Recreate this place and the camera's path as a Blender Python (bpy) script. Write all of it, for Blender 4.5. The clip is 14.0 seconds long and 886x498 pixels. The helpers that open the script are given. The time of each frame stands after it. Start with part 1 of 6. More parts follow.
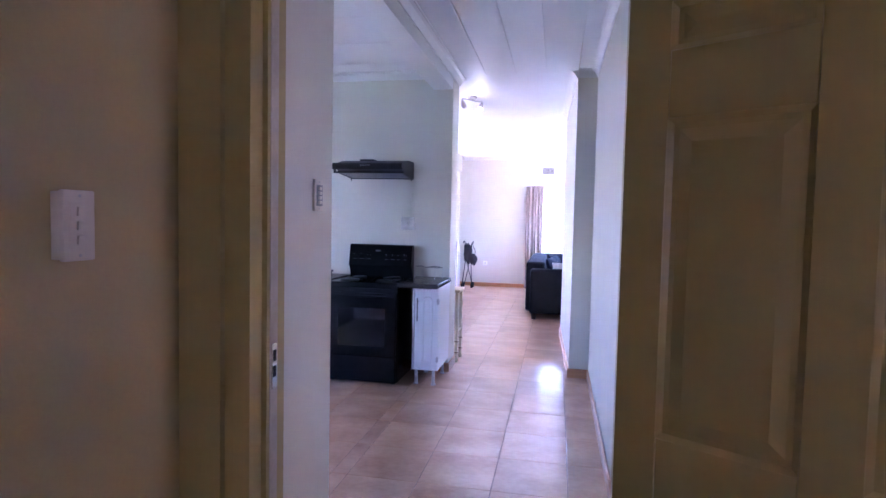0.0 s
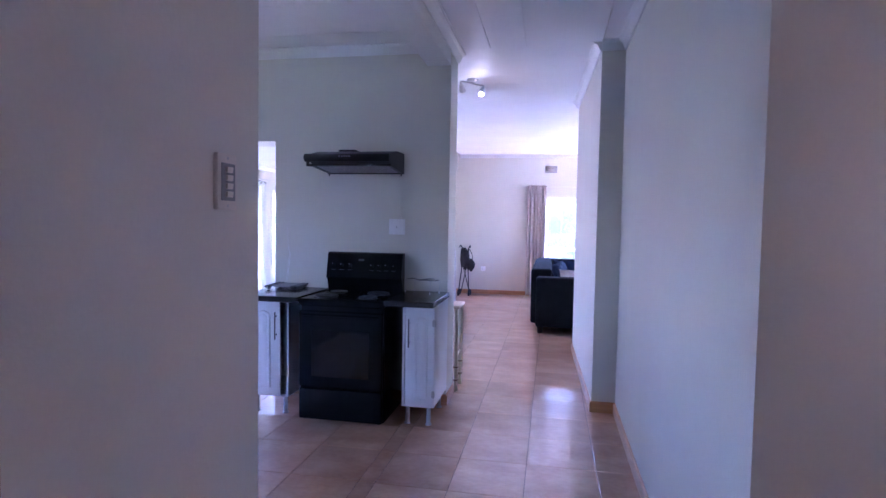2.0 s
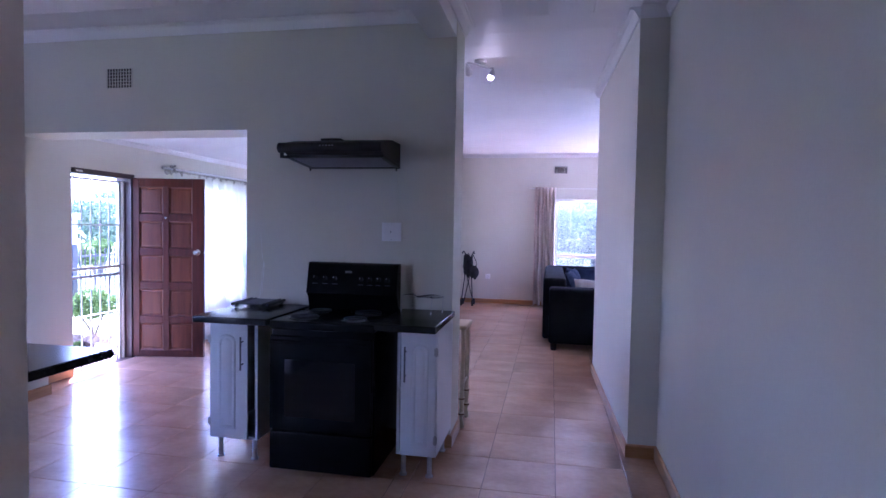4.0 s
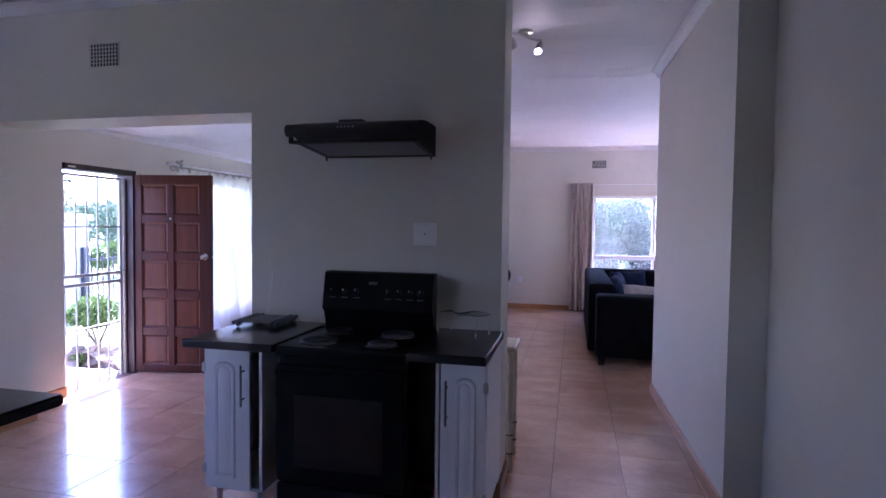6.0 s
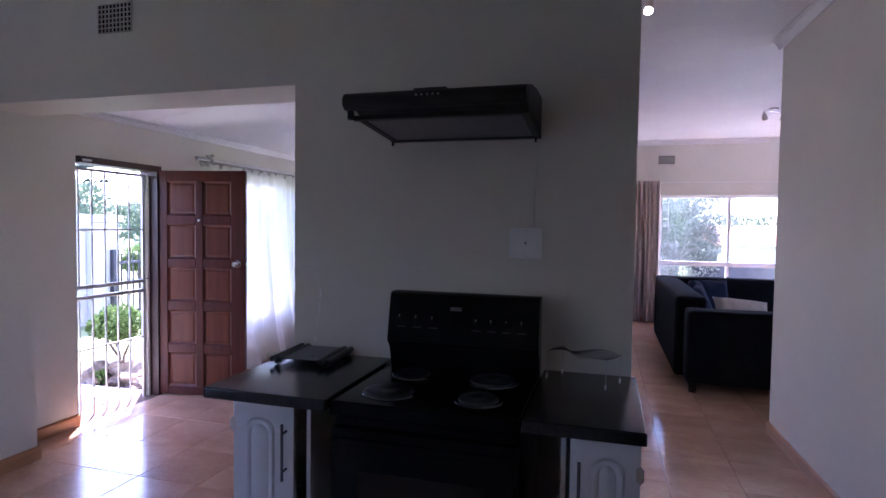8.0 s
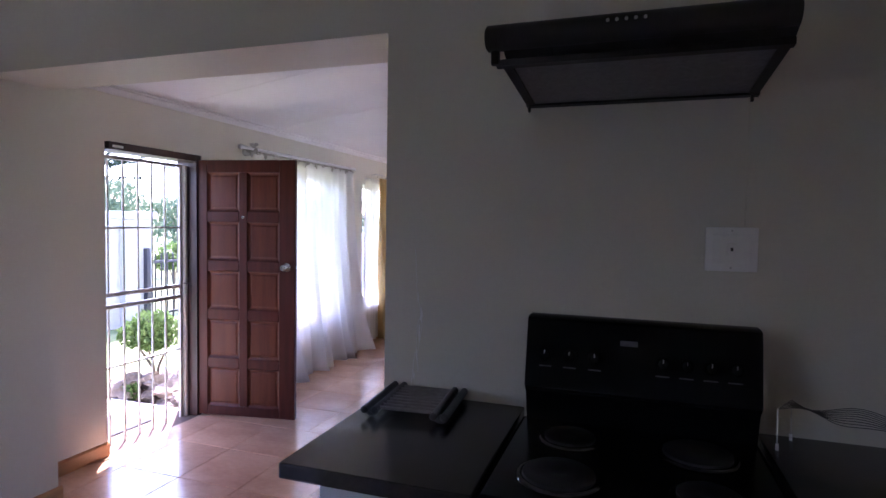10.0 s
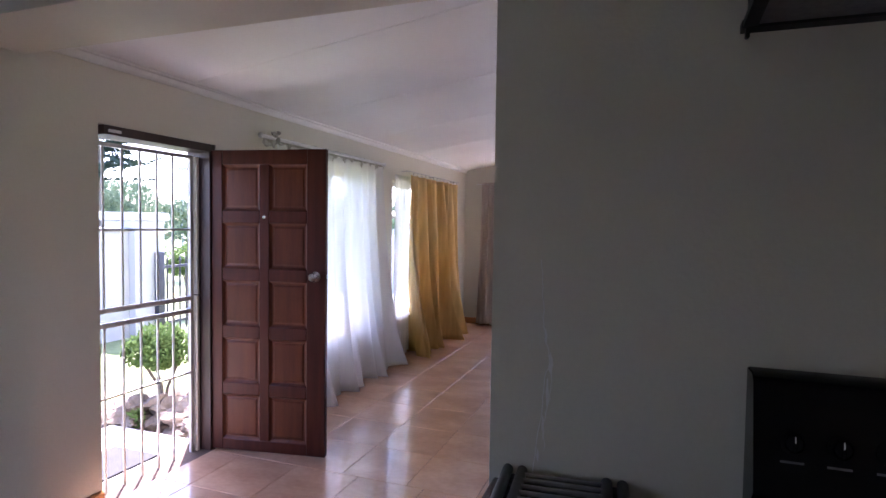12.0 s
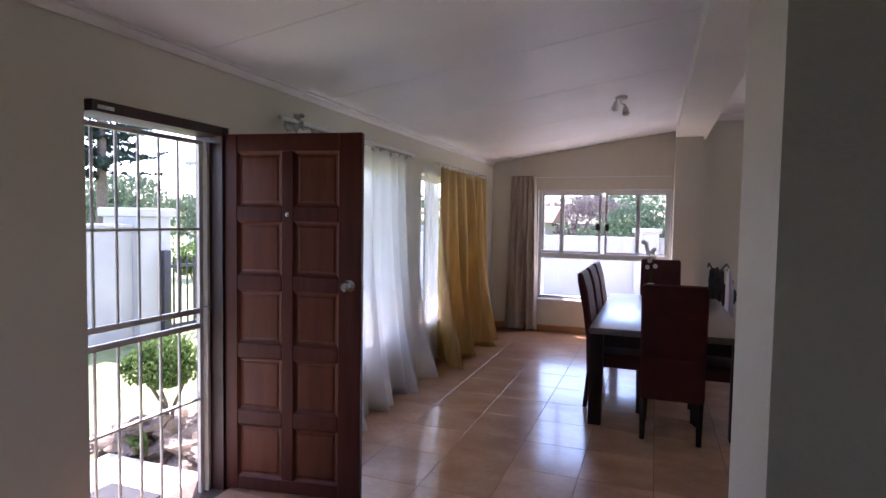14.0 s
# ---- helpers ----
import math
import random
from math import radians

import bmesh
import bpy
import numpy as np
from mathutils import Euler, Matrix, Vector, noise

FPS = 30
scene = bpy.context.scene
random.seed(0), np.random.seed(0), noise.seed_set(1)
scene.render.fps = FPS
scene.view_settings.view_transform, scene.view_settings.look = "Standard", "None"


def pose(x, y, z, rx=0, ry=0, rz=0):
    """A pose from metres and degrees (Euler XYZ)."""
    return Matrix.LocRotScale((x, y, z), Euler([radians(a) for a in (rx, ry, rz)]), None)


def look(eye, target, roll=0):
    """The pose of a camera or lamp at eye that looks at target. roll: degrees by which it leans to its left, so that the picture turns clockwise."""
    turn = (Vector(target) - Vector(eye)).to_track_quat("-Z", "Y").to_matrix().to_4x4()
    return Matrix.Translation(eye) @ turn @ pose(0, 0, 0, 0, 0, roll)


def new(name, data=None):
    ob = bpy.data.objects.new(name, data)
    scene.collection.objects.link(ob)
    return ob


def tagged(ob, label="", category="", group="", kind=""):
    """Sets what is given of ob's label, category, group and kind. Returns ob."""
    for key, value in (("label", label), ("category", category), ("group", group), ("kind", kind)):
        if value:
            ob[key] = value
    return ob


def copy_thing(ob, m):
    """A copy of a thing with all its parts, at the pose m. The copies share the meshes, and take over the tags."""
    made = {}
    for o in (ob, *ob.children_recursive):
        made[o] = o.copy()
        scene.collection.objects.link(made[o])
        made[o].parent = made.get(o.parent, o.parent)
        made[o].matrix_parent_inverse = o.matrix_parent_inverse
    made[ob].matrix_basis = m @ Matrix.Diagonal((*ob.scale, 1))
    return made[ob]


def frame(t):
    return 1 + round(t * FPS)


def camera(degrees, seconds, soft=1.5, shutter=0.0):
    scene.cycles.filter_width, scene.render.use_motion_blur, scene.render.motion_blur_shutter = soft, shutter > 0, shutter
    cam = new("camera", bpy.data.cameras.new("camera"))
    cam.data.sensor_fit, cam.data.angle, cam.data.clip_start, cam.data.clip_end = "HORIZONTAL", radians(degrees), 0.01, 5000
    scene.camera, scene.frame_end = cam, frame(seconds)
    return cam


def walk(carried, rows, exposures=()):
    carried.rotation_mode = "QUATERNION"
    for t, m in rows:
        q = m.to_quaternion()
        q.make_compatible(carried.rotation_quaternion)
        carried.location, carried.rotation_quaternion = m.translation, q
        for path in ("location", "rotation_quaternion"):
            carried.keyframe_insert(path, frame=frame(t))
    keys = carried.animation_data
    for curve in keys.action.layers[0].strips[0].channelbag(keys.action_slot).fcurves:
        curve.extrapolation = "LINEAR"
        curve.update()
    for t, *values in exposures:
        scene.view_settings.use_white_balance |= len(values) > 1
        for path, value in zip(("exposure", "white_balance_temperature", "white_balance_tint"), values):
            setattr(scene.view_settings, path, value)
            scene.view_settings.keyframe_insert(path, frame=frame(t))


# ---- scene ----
cam = camera(76.4, 14.0)
PATH = [
    (0, (0.202, 1.513, 1.555), (-0.194, 3.47, 1.451), 1.2),
    (0.5, (0.143, 1.744, 1.552), (-0.245, 3.703, 1.449), 1.4),
    (1, (0.08, 2.02, 1.575), (-0.302, 3.981, 1.473), 1.4),
    (1.5, (0.019, 2.248, 1.559), (-0.357, 4.21, 1.459), 1.1),
    (2, (-0.015, 2.455, 1.56), (-0.389, 4.418, 1.464), 1.0),
    (4.3, (-0.213, 3.357, 1.558), (-0.59, 5.32, 1.478), 1.0),
    (4.5, (-0.225, 3.421, 1.572), (-0.609, 5.381, 1.485), 0.8),
    (5, (-0.285, 3.603, 1.569), (-0.693, 5.559, 1.483), 0.8),
    (5.5, (-0.388, 3.799, 1.576), (-0.82, 5.749, 1.492), 0.7),
    (6, (-0.467, 3.953, 1.564), (-0.918, 5.9, 1.48), 0.7),
    (6.5, (-0.561, 4.117, 1.57), (-1.035, 6.059, 1.486), 0.7),
    (7, (-0.677, 4.311, 1.583), (-1.182, 6.244, 1.499), 0.7),
    (7.5, (-0.824, 4.497, 1.576), (-1.354, 6.424, 1.493), 0.7),
    (8, (-0.976, 4.684, 1.584), (-1.53, 6.604, 1.5), 0.8),
    (10.5, (-1.725, 5.388, 1.576), (-2.373, 7.277, 1.484), 0.88),
    (11.0, (-1.857, 5.532, 1.576), (-2.508, 7.421, 1.486), 0.85),
    (11.5, (-1.968, 5.675, 1.575), (-2.632, 7.558, 1.485), 0.87),
    (12.0, (-2.088, 5.827, 1.564), (-2.771, 7.704, 1.478), 0.81),
    (12.5, (-2.234, 5.964, 1.573), (-2.921, 7.840, 1.480), 0.78),
    (13.0, (-2.357, 6.089, 1.576), (-3.053, 7.961, 1.478), 0.77),
    (13.5, (-2.462, 6.214, 1.574), (-3.171, 8.082, 1.474), 0.75),
    (14.0, (-2.575, 6.316, 1.580), (-3.278, 8.185, 1.477), 0.88),
]
EXPOSURES = [(0.0, 5.9, 4660, 46), (1.0, 5.65, 4640, 47), (2.0, 5.05, 4600, 49), (4.5, 4.15, 4800, 51), (6.0, 3.8, 5020, 48), (8.0, 3.52, 5340, 45), (10.5, 3.5, 5680, 41), (12.5, 3.14, 5900, 36), (14.0, 2.7, 6020, 34)]
walk(cam, [(t, look(eye, target, roll)) for t, eye, target, roll in PATH], EXPOSURES)

# ---- world and sun ----
SUN_FROM = Vector((-0.6, 0.8, 1.76)).normalized()
world = bpy.data.worlds.new("sky")
scene.world = world
world.use_nodes = True
wn = world.node_tree.nodes
sky = wn.new("ShaderNodeTexSky")
sky.sky_type = "NISHITA"
sky.sun_disc = False
sky.sun_elevation = math.asin(SUN_FROM.z)
sky.sun_rotation = math.atan2(SUN_FROM.x, SUN_FROM.y)
sky.air_density, sky.dust_density, sky.ozone_density = 1.0, 1.2, 1.6
wn["Background"].inputs["Strength"].default_value = 0.15
world.node_tree.links.new(sky.outputs["Color"], wn["Background"].inputs["Color"])
sun = new("sun", bpy.data.lights.new("sun", "SUN"))
sun.data.energy, sun.data.angle, sun.data.color = 3.8, radians(0.6), (1.0, 0.95, 0.88)
sun.matrix_basis = look(SUN_FROM * 20, (0, 0, 0))


# ---- materials ----
def mat(name, c1, c2=None, scale=6.0, rough=0.6, metal=0.0, bump=0.0, bscale=60.0, stretch=(1, 1, 1), spec=0.5, rand=0.0, detail=6.0, rvar=0.0):
    """A procedural surface: two tones mixed by coarse and fine noise, a fine relief, and a roughness that varies."""
    m = bpy.data.materials.new(name)
    m.use_nodes = True
    n, l = m.node_tree.nodes, m.node_tree.links
    b = n["Principled BSDF"]
    b.inputs["Roughness"].default_value = rough
    b.inputs["Metallic"].default_value = metal
    b.inputs["Specular IOR Level"].default_value = spec
    tc = n.new("ShaderNodeTexCoord")
    mp = n.new("ShaderNodeMapping")
    mp.inputs["Scale"].default_value = stretch
    l.new(tc.outputs["Object"], mp.inputs["Vector"])
    vec = mp.outputs["Vector"]
    if rand:
        info = n.new("ShaderNodeObjectInfo")
        add = n.new("ShaderNodeVectorMath")
        add.operation = "MULTIPLY_ADD"
        comb = n.new("ShaderNodeCombineXYZ")
        for k in range(3):
            l.new(info.outputs["Random"], comb.inputs[k])
        add.inputs[1].default_value = (37, 91, 53)
        l.new(comb.outputs[0], add.inputs[0])
        l.new(vec, add.inputs[2])
        vec = add.outputs[0]
    t1, t2 = n.new("ShaderNodeTexNoise"), n.new("ShaderNodeTexNoise")
    t1.inputs["Scale"].default_value, t1.inputs["Detail"].default_value = scale, detail
    t2.inputs["Scale"].default_value, t2.inputs["Detail"].default_value = bscale, 4.0
    l.new(vec, t1.inputs["Vector"])
    l.new(vec, t2.inputs["Vector"])
    ramp = n.new("ShaderNodeValToRGB")
    ramp.color_ramp.elements[0].position, ramp.color_ramp.elements[1].position = 0.32, 0.68
    ramp.color_ramp.elements[0].color, ramp.color_ramp.elements[1].color = (*c1, 1), (*(c2 or c1), 1)
    mixf = n.new("ShaderNodeMath")
    mixf.operation = "MULTIPLY_ADD"
    mixf.inputs[1].default_value = 0.3
    l.new(t2.outputs["Fac"], mixf.inputs[0])
    sub = n.new("ShaderNodeMath")
    sub.operation = "MULTIPLY_ADD"
    sub.inputs[1].default_value, sub.inputs[2].default_value = 0.85, -0.075
    l.new(t1.outputs["Fac"], sub.inputs[0])
    l.new(sub.outputs[0], mixf.inputs[2])
    l.new(mixf.outputs[0], ramp.inputs["Fac"])
    col = ramp.outputs["Color"]
    if rand:
        hsv = n.new("ShaderNodeHueSaturation")
        mr = n.new("ShaderNodeMapRange")
        mr.inputs["To Min"].default_value, mr.inputs["To Max"].default_value = 1 - rand, 1 + rand
        l.new(info.outputs["Random"], mr.inputs["Value"])
        l.new(mr.outputs[0], hsv.inputs["Value"])
        l.new(col, hsv.inputs["Color"])
        col = hsv.outputs["Color"]
    l.new(col, b.inputs["Base Color"])
    if rvar:
        rr = n.new("ShaderNodeMapRange")
        rr.inputs["To Min"].default_value, rr.inputs["To Max"].default_value = max(0.02, rough - rvar), rough + rvar
        l.new(t1.outputs["Fac"], rr.inputs["Value"])
        l.new(rr.outputs[0], b.inputs["Roughness"])
    if bump:
        bp = n.new("ShaderNodeBump")
        bp.inputs["Strength"].default_value, bp.inputs["Distance"].default_value = bump, 0.01
        l.new(t2.outputs["Fac"], bp.inputs["Height"])
        l.new(bp.outputs["Normal"], b.inputs["Normal"])
    return m


def cloth(name, c1, c2, through_share, clear=0.0, scale=3.0, sheen=0.0):
    """Woven cloth that lets light through: diffuse, translucent and, for a sheer one, partly see-through."""
    m = bpy.data.materials.new(name)
    m.use_nodes = True
    n, l = m.node_tree.nodes, m.node_tree.links
    out = n["Material Output"]
    n.remove(n["Principled BSDF"])
    tc, t1 = n.new("ShaderNodeTexCoord"), n.new("ShaderNodeTexNoise")
    mp = n.new("ShaderNodeMapping")
    mp.inputs["Scale"].default_value = (4, 4, 0.5)
    l.new(tc.outputs["Object"], mp.inputs["Vector"])
    l.new(mp.outputs[0], t1.inputs["Vector"])
    t1.inputs["Scale"].default_value = scale
    ramp = n.new("ShaderNodeValToRGB")
    ramp.color_ramp.elements[0].position, ramp.color_ramp.elements[1].position = 0.35, 0.65
    ramp.color_ramp.elements[0].color, ramp.color_ramp.elements[1].color = (*c1, 1), (*c2, 1)
    l.new(t1.outputs["Fac"], ramp.inputs["Fac"])
    d, t, mix = n.new("ShaderNodeBsdfDiffuse"), n.new("ShaderNodeBsdfTranslucent"), n.new("ShaderNodeMixShader")
    l.new(ramp.outputs["Color"], d.inputs["Color"])
    l.new(ramp.outputs["Color"], t.inputs["Color"])
    mix.inputs[0].default_value = through_share
    l.new(d.outputs[0], mix.inputs[1])
    l.new(t.outputs[0], mix.inputs[2])
    last = mix.outputs[0]
    if sheen:
        gl, mix3 = n.new("ShaderNodeBsdfGlossy"), n.new("ShaderNodeMixShader")
        gl.inputs["Roughness"].default_value = 0.42
        gl.inputs["Color"].default_value = (0.95, 0.88, 0.78, 1)
        mix3.inputs[0].default_value = sheen
        l.new(last, mix3.inputs[1])
        l.new(gl.outputs[0], mix3.inputs[2])
        last = mix3.outputs[0]
    if clear:
        tr, mix2 = n.new("ShaderNodeBsdfTransparent"), n.new("ShaderNodeMixShader")
        mix2.inputs[0].default_value = clear
        l.new(last, mix2.inputs[1])
        l.new(tr.outputs[0], mix2.inputs[2])
        last = mix2.outputs[0]
    l.new(last, out.inputs["Surface"])
    return m


def pane_glass(name, tint=(0.93, 0.96, 0.96)):
    m = bpy.data.materials.new(name)
    m.use_nodes = True
    n, l = m.node_tree.nodes, m.node_tree.links
    out = n["Material Output"]
    n.remove(n["Principled BSDF"])
    tr, gl, mix = n.new("ShaderNodeBsdfTransparent"), n.new("ShaderNodeBsdfGlossy"), n.new("ShaderNodeMixShader")
    tr.inputs["Color"].default_value = (*tint, 1)
    gl.inputs["Roughness"].default_value = 0.02
    mix.inputs[0].default_value = 0.035
    l.new(tr.outputs[0], mix.inputs[1])
    l.new(gl.outputs[0], mix.inputs[2])
    l.new(mix.outputs[0], out.inputs["Surface"])
    return m


def glow(name, colour, strength):
    m = bpy.data.materials.new(name)
    m.use_nodes = True
    b = m.node_tree.nodes["Principled BSDF"]
    b.inputs["Emission Color"].default_value = (*colour, 1)
    b.inputs["Emission Strength"].default_value = strength
    return m


M_WALL = mat("cream_wall_paint", (0.66, 0.63, 0.53), (0.71, 0.68, 0.58), 1.3, 0.55, bump=0.12, bscale=90, rvar=0.08)
M_WALLROOM = mat("tan_wall_paint", (0.44, 0.34, 0.155), (0.49, 0.38, 0.18), 1.2, 0.5, bump=0.1, bscale=80)
M_CEIL = mat("white_ceiling_board", (0.76, 0.75, 0.75), (0.82, 0.81, 0.80), 1.5, 0.5, bump=0.06, bscale=60)
M_CORN = mat("white_cornice_plaster", (0.76, 0.75, 0.73), (0.82, 0.81, 0.79), 2.0, 0.5, bump=0.05)
M_TILE = mat("terracotta_ceramic_tile", (0.47, 0.245, 0.13), (0.68, 0.41, 0.25), 2.8, 0.15, bump=0.004, bscale=25, rand=0.07, rvar=0.04, spec=0.95, stretch=(1, 1.4, 1))
tile_shader = M_TILE.node_tree.nodes["Principled BSDF"]
tile_shader.inputs["Coat Weight"].default_value = 0.6
tile_shader.inputs["Coat Roughness"].default_value = 0.34
M_GROUT = mat("dark_grout", (0.10, 0.062, 0.042), (0.15, 0.095, 0.07), 30, 0.9, bump=0.3, bscale=200)
M_SKIRT = mat("varnished_pine_skirting", (0.40, 0.19, 0.07), (0.52, 0.27, 0.11), 5, 0.35, bump=0.05, stretch=(0.4, 0.4, 6))
M_MAHOG = mat("mahogany_door_wood", (0.060, 0.0140, 0.009), (0.092, 0.022, 0.013), 4, 0.4, bump=0.06, bscale=40, stretch=(7, 7, 0.5), spec=0.25)
M_MAHOGPANEL = mat("mahogany_panel_wood", (0.088, 0.022, 0.010), (0.145, 0.040, 0.017), 3, 0.36, bump=0.06, bscale=40, stretch=(6, 6, 0.6), spec=0.3)
M_FRAMEWOOD = mat("dark_frame_wood", (0.028, 0.010, 0.009), (0.05, 0.018, 0.014), 5, 0.4, bump=0.06, stretch=(6, 6, 0.6))
M_CREAMDOOR = mat("ochre_painted_door", (0.36, 0.275, 0.085), (0.41, 0.31, 0.10), 1.8, 0.38, bump=0.05, bscale=50, rvar=0.08)
# jamb tone with the light from the passage painted in
M_LITJAMB = mat("lit_jamb_paint", (0.42, 0.35, 0.26), (0.56, 0.48, 0.38), 9, 0.55, bump=0.1)
M_GATE = mat("cream_gate_steel", (0.62, 0.60, 0.55), (0.70, 0.68, 0.62), 20, 0.4, bump=0.05)
M_CHROME = mat("brushed_chrome", (0.62, 0.61, 0.60), (0.7, 0.69, 0.68), 30, 0.22, metal=1.0)
M_RIM = mat("dull_steel_rim", (0.10, 0.10, 0.10), (0.16, 0.155, 0.15), 30, 0.4, metal=1.0)
M_PLATERIM = mat("polished_plate_rim", (0.10, 0.10, 0.105), (0.14, 0.14, 0.14), 30, 0.12, metal=1.0)
M_DARKSTEEL = mat("dark_handle_steel", (0.16, 0.16, 0.165), (0.22, 0.22, 0.225), 30, 0.3, metal=1.0)
M_GREYBARK = mat("pale_twig_bark", (0.26, 0.25, 0.24), (0.38, 0.37, 0.35), 12, 0.9, bump=0.3)
M_SLAT = mat("grey_slat_metal", (0.22, 0.215, 0.21), (0.29, 0.285, 0.28), 25, 0.4)
M_STEEL = mat("satin_steel", (0.5, 0.49, 0.48), (0.58, 0.57, 0.56), 30, 0.35, metal=1.0)
M_BLACK = mat("black_enamel", (0.007, 0.007, 0.0075), (0.009, 0.009, 0.0095), 12, 0.2, rvar=0.02, spec=0.12)
M_MARK = mat("worn_print", (0.05, 0.05, 0.05), (0.09, 0.09, 0.09), 60, 0.6)
M_BLACKSATIN = mat("black_satin_metal", (0.012, 0.012, 0.013), (0.02, 0.02, 0.021), 15, 0.45, bump=0.03)
M_OVENGLASS = mat("black_oven_glass", (0.005, 0.005, 0.006), (0.007, 0.007, 0.008), 10, 0.06, spec=0.6)
M_FILTER = mat("grey_filter_mesh", (0.20, 0.20, 0.21), (0.28, 0.28, 0.29), 60, 0.5, metal=0.6, bump=0.4, bscale=400)
M_COUNTER = mat("black_postform_counter", (0.018, 0.0175, 0.0175), (0.026, 0.025, 0.0245), 60, 0.24, rvar=0.03)
M_CABINET = mat("white_cabinet_foil", (0.74, 0.74, 0.74), (0.80, 0.80, 0.80), 3, 0.35, bump=0.03)
M_PLASTIC = mat("white_switch_plastic", (0.82, 0.81, 0.79), (0.87, 0.86, 0.84), 12, 0.35)
M_OLDPLASTIC = mat("yellowed_switch_plastic", (0.66, 0.59, 0.49), (0.72, 0.65, 0.54), 12, 0.4)
# near-black that paints the shade inside holes, none being cut
M_HOLESHADE = mat("hole_shade_black", (0.004, 0.004, 0.004), (0.007, 0.006, 0.006), 20, 0.9)
M_STOOL = mat("cream_painted_stool_wood", (0.60, 0.49, 0.31), (0.68, 0.57, 0.38), 9, 0.4, bump=0.06, stretch=(4, 4, 0.6))
M_RING = mat("brown_ring_paint", (0.16, 0.08, 0.04), (0.22, 0.12, 0.06), 20, 0.5)
M_SOFA = mat("navy_sofa_fabric", (0.0055, 0.0055, 0.0062), (0.0095, 0.0092, 0.0098), 8, 0.95, bump=0.35, bscale=320, spec=0.15)
M_CUSHION = mat("stone_cushion_fabric", (0.42, 0.38, 0.33), (0.52, 0.48, 0.42), 14, 0.95, bump=0.3, bscale=300, spec=0.15)
M_CUSHDARK = mat("blue_cushion_fabric", (0.012, 0.015, 0.028), (0.022, 0.027, 0.045), 10, 0.95, bump=0.3, bscale=300, spec=0.15)
M_LEATHER = mat("oxblood_leather", (0.055, 0.010, 0.011), (0.090, 0.019, 0.018), 7, 0.5, bump=0.18, bscale=220, rvar=0.06, spec=0.3)
M_DARKWOOD = mat("dark_leg_wood", (0.018, 0.009, 0.007), (0.034, 0.016, 0.012), 4, 0.45, bump=0.03, stretch=(6, 6, 0.6), spec=0.25)
M_TABLE = mat("dark_table_wood", (0.022, 0.010, 0.008), (0.045, 0.020, 0.014), 4, 0.3, stretch=(6, 0.6, 6), spec=0.9)
table_shader = M_TABLE.node_tree.nodes["Principled BSDF"]
table_shader.inputs["Coat Weight"].default_value = 1.0
table_shader.inputs["Coat Roughness"].default_value = 0.2
table_shader.inputs["Coat IOR"].default_value = 1.9
M_SHEER = cloth("white_sheer_voile", (0.90, 0.88, 0.85), (0.95, 0.93, 0.90), 0.5, 0.3)
M_GOLD = cloth("gold_taffeta", (0.58, 0.37, 0.085), (0.78, 0.56, 0.19), 0.3, sheen=0.14)
M_BEIGE = cloth("taupe_curtain_cloth", (0.58, 0.48, 0.42), (0.74, 0.64, 0.57), 0.3, sheen=0.06)
M_LACE = cloth("lace_pelmet_cloth", (0.42, 0.40, 0.36), (0.66, 0.64, 0.60), 0.4, 0.25, 9.0)
# cloth of the added blinds, tinted to warm the daylight
M_LIGHTBLIND = cloth("cream_light_filter_cloth", (0.82, 0.69, 0.59), (0.87, 0.74, 0.64), 0.68)
M_ALU = mat("pale_aluminium_frame", (0.60, 0.61, 0.62), (0.68, 0.69, 0.70), 12, 0.35, metal=0.5)
M_WINWHITE = mat("white_window_paint", (0.76, 0.76, 0.76), (0.82, 0.82, 0.82), 6, 0.4)
M_GLASS = pane_glass("window_pane")
M_BULB = glow("lit_bulb", (1.0, 0.86, 0.66), 6.0)
M_DIMBULB = mat("frosted_bulb", (0.8, 0.76, 0.68), (0.85, 0.82, 0.75), 9, 0.3)
M_GREYPLASTIC = mat("grey_rack_plastic", (0.045, 0.045, 0.046), (0.075, 0.075, 0.073), 20, 0.4, bump=0.04)
M_NYLON = mat("black_nylon", (0.010, 0.010, 0.012), (0.022, 0.022, 0.026), 14, 0.8, bump=0.3, bscale=160)
M_LINEN = mat("pale_lilac_linen", (0.55, 0.50, 0.54), (0.68, 0.63, 0.66), 6, 0.9, bump=0.25, bscale=200)
M_GRASS = mat("dry_lawn", (0.11, 0.15, 0.05), (0.22, 0.25, 0.11), 5, 0.95, bump=0.6, bscale=90)
M_PAVE = mat("pale_concrete_paving", (0.44, 0.42, 0.39), (0.54, 0.52, 0.48), 4, 0.85, bump=0.2, bscale=120)
M_ROCK = mat("weathered_rock", (0.10, 0.075, 0.06), (0.30, 0.23, 0.18), 7, 0.9, bump=0.8, bscale=45)
M_BWALL = mat("grey_plaster_boundary", (0.38, 0.38, 0.39), (0.46, 0.46, 0.46), 1.5, 0.85, bump=0.2, bscale=70)
M_LEAF = cloth("shrub_leaf", (0.062, 0.108, 0.030), (0.13, 0.195, 0.066), 0.3, scale=6.0)
M_LEAFGREY = cloth("olive_leaf", (0.17, 0.195, 0.165), (0.27, 0.30, 0.26), 0.35, scale=4.0)
M_LEAFFAR = cloth("far_leaf", (0.07, 0.105, 0.065), (0.12, 0.165, 0.105), 0.25, scale=2.0)
M_LEAFPINK = cloth("blossom_leaf", (0.16, 0.125, 0.125), (0.25, 0.205, 0.20), 0.3, scale=2.0)
M_CONIFER = cloth("conifer_needles", (0.022, 0.035, 0.028), (0.045, 0.065, 0.05), 0.1, scale=3.0)
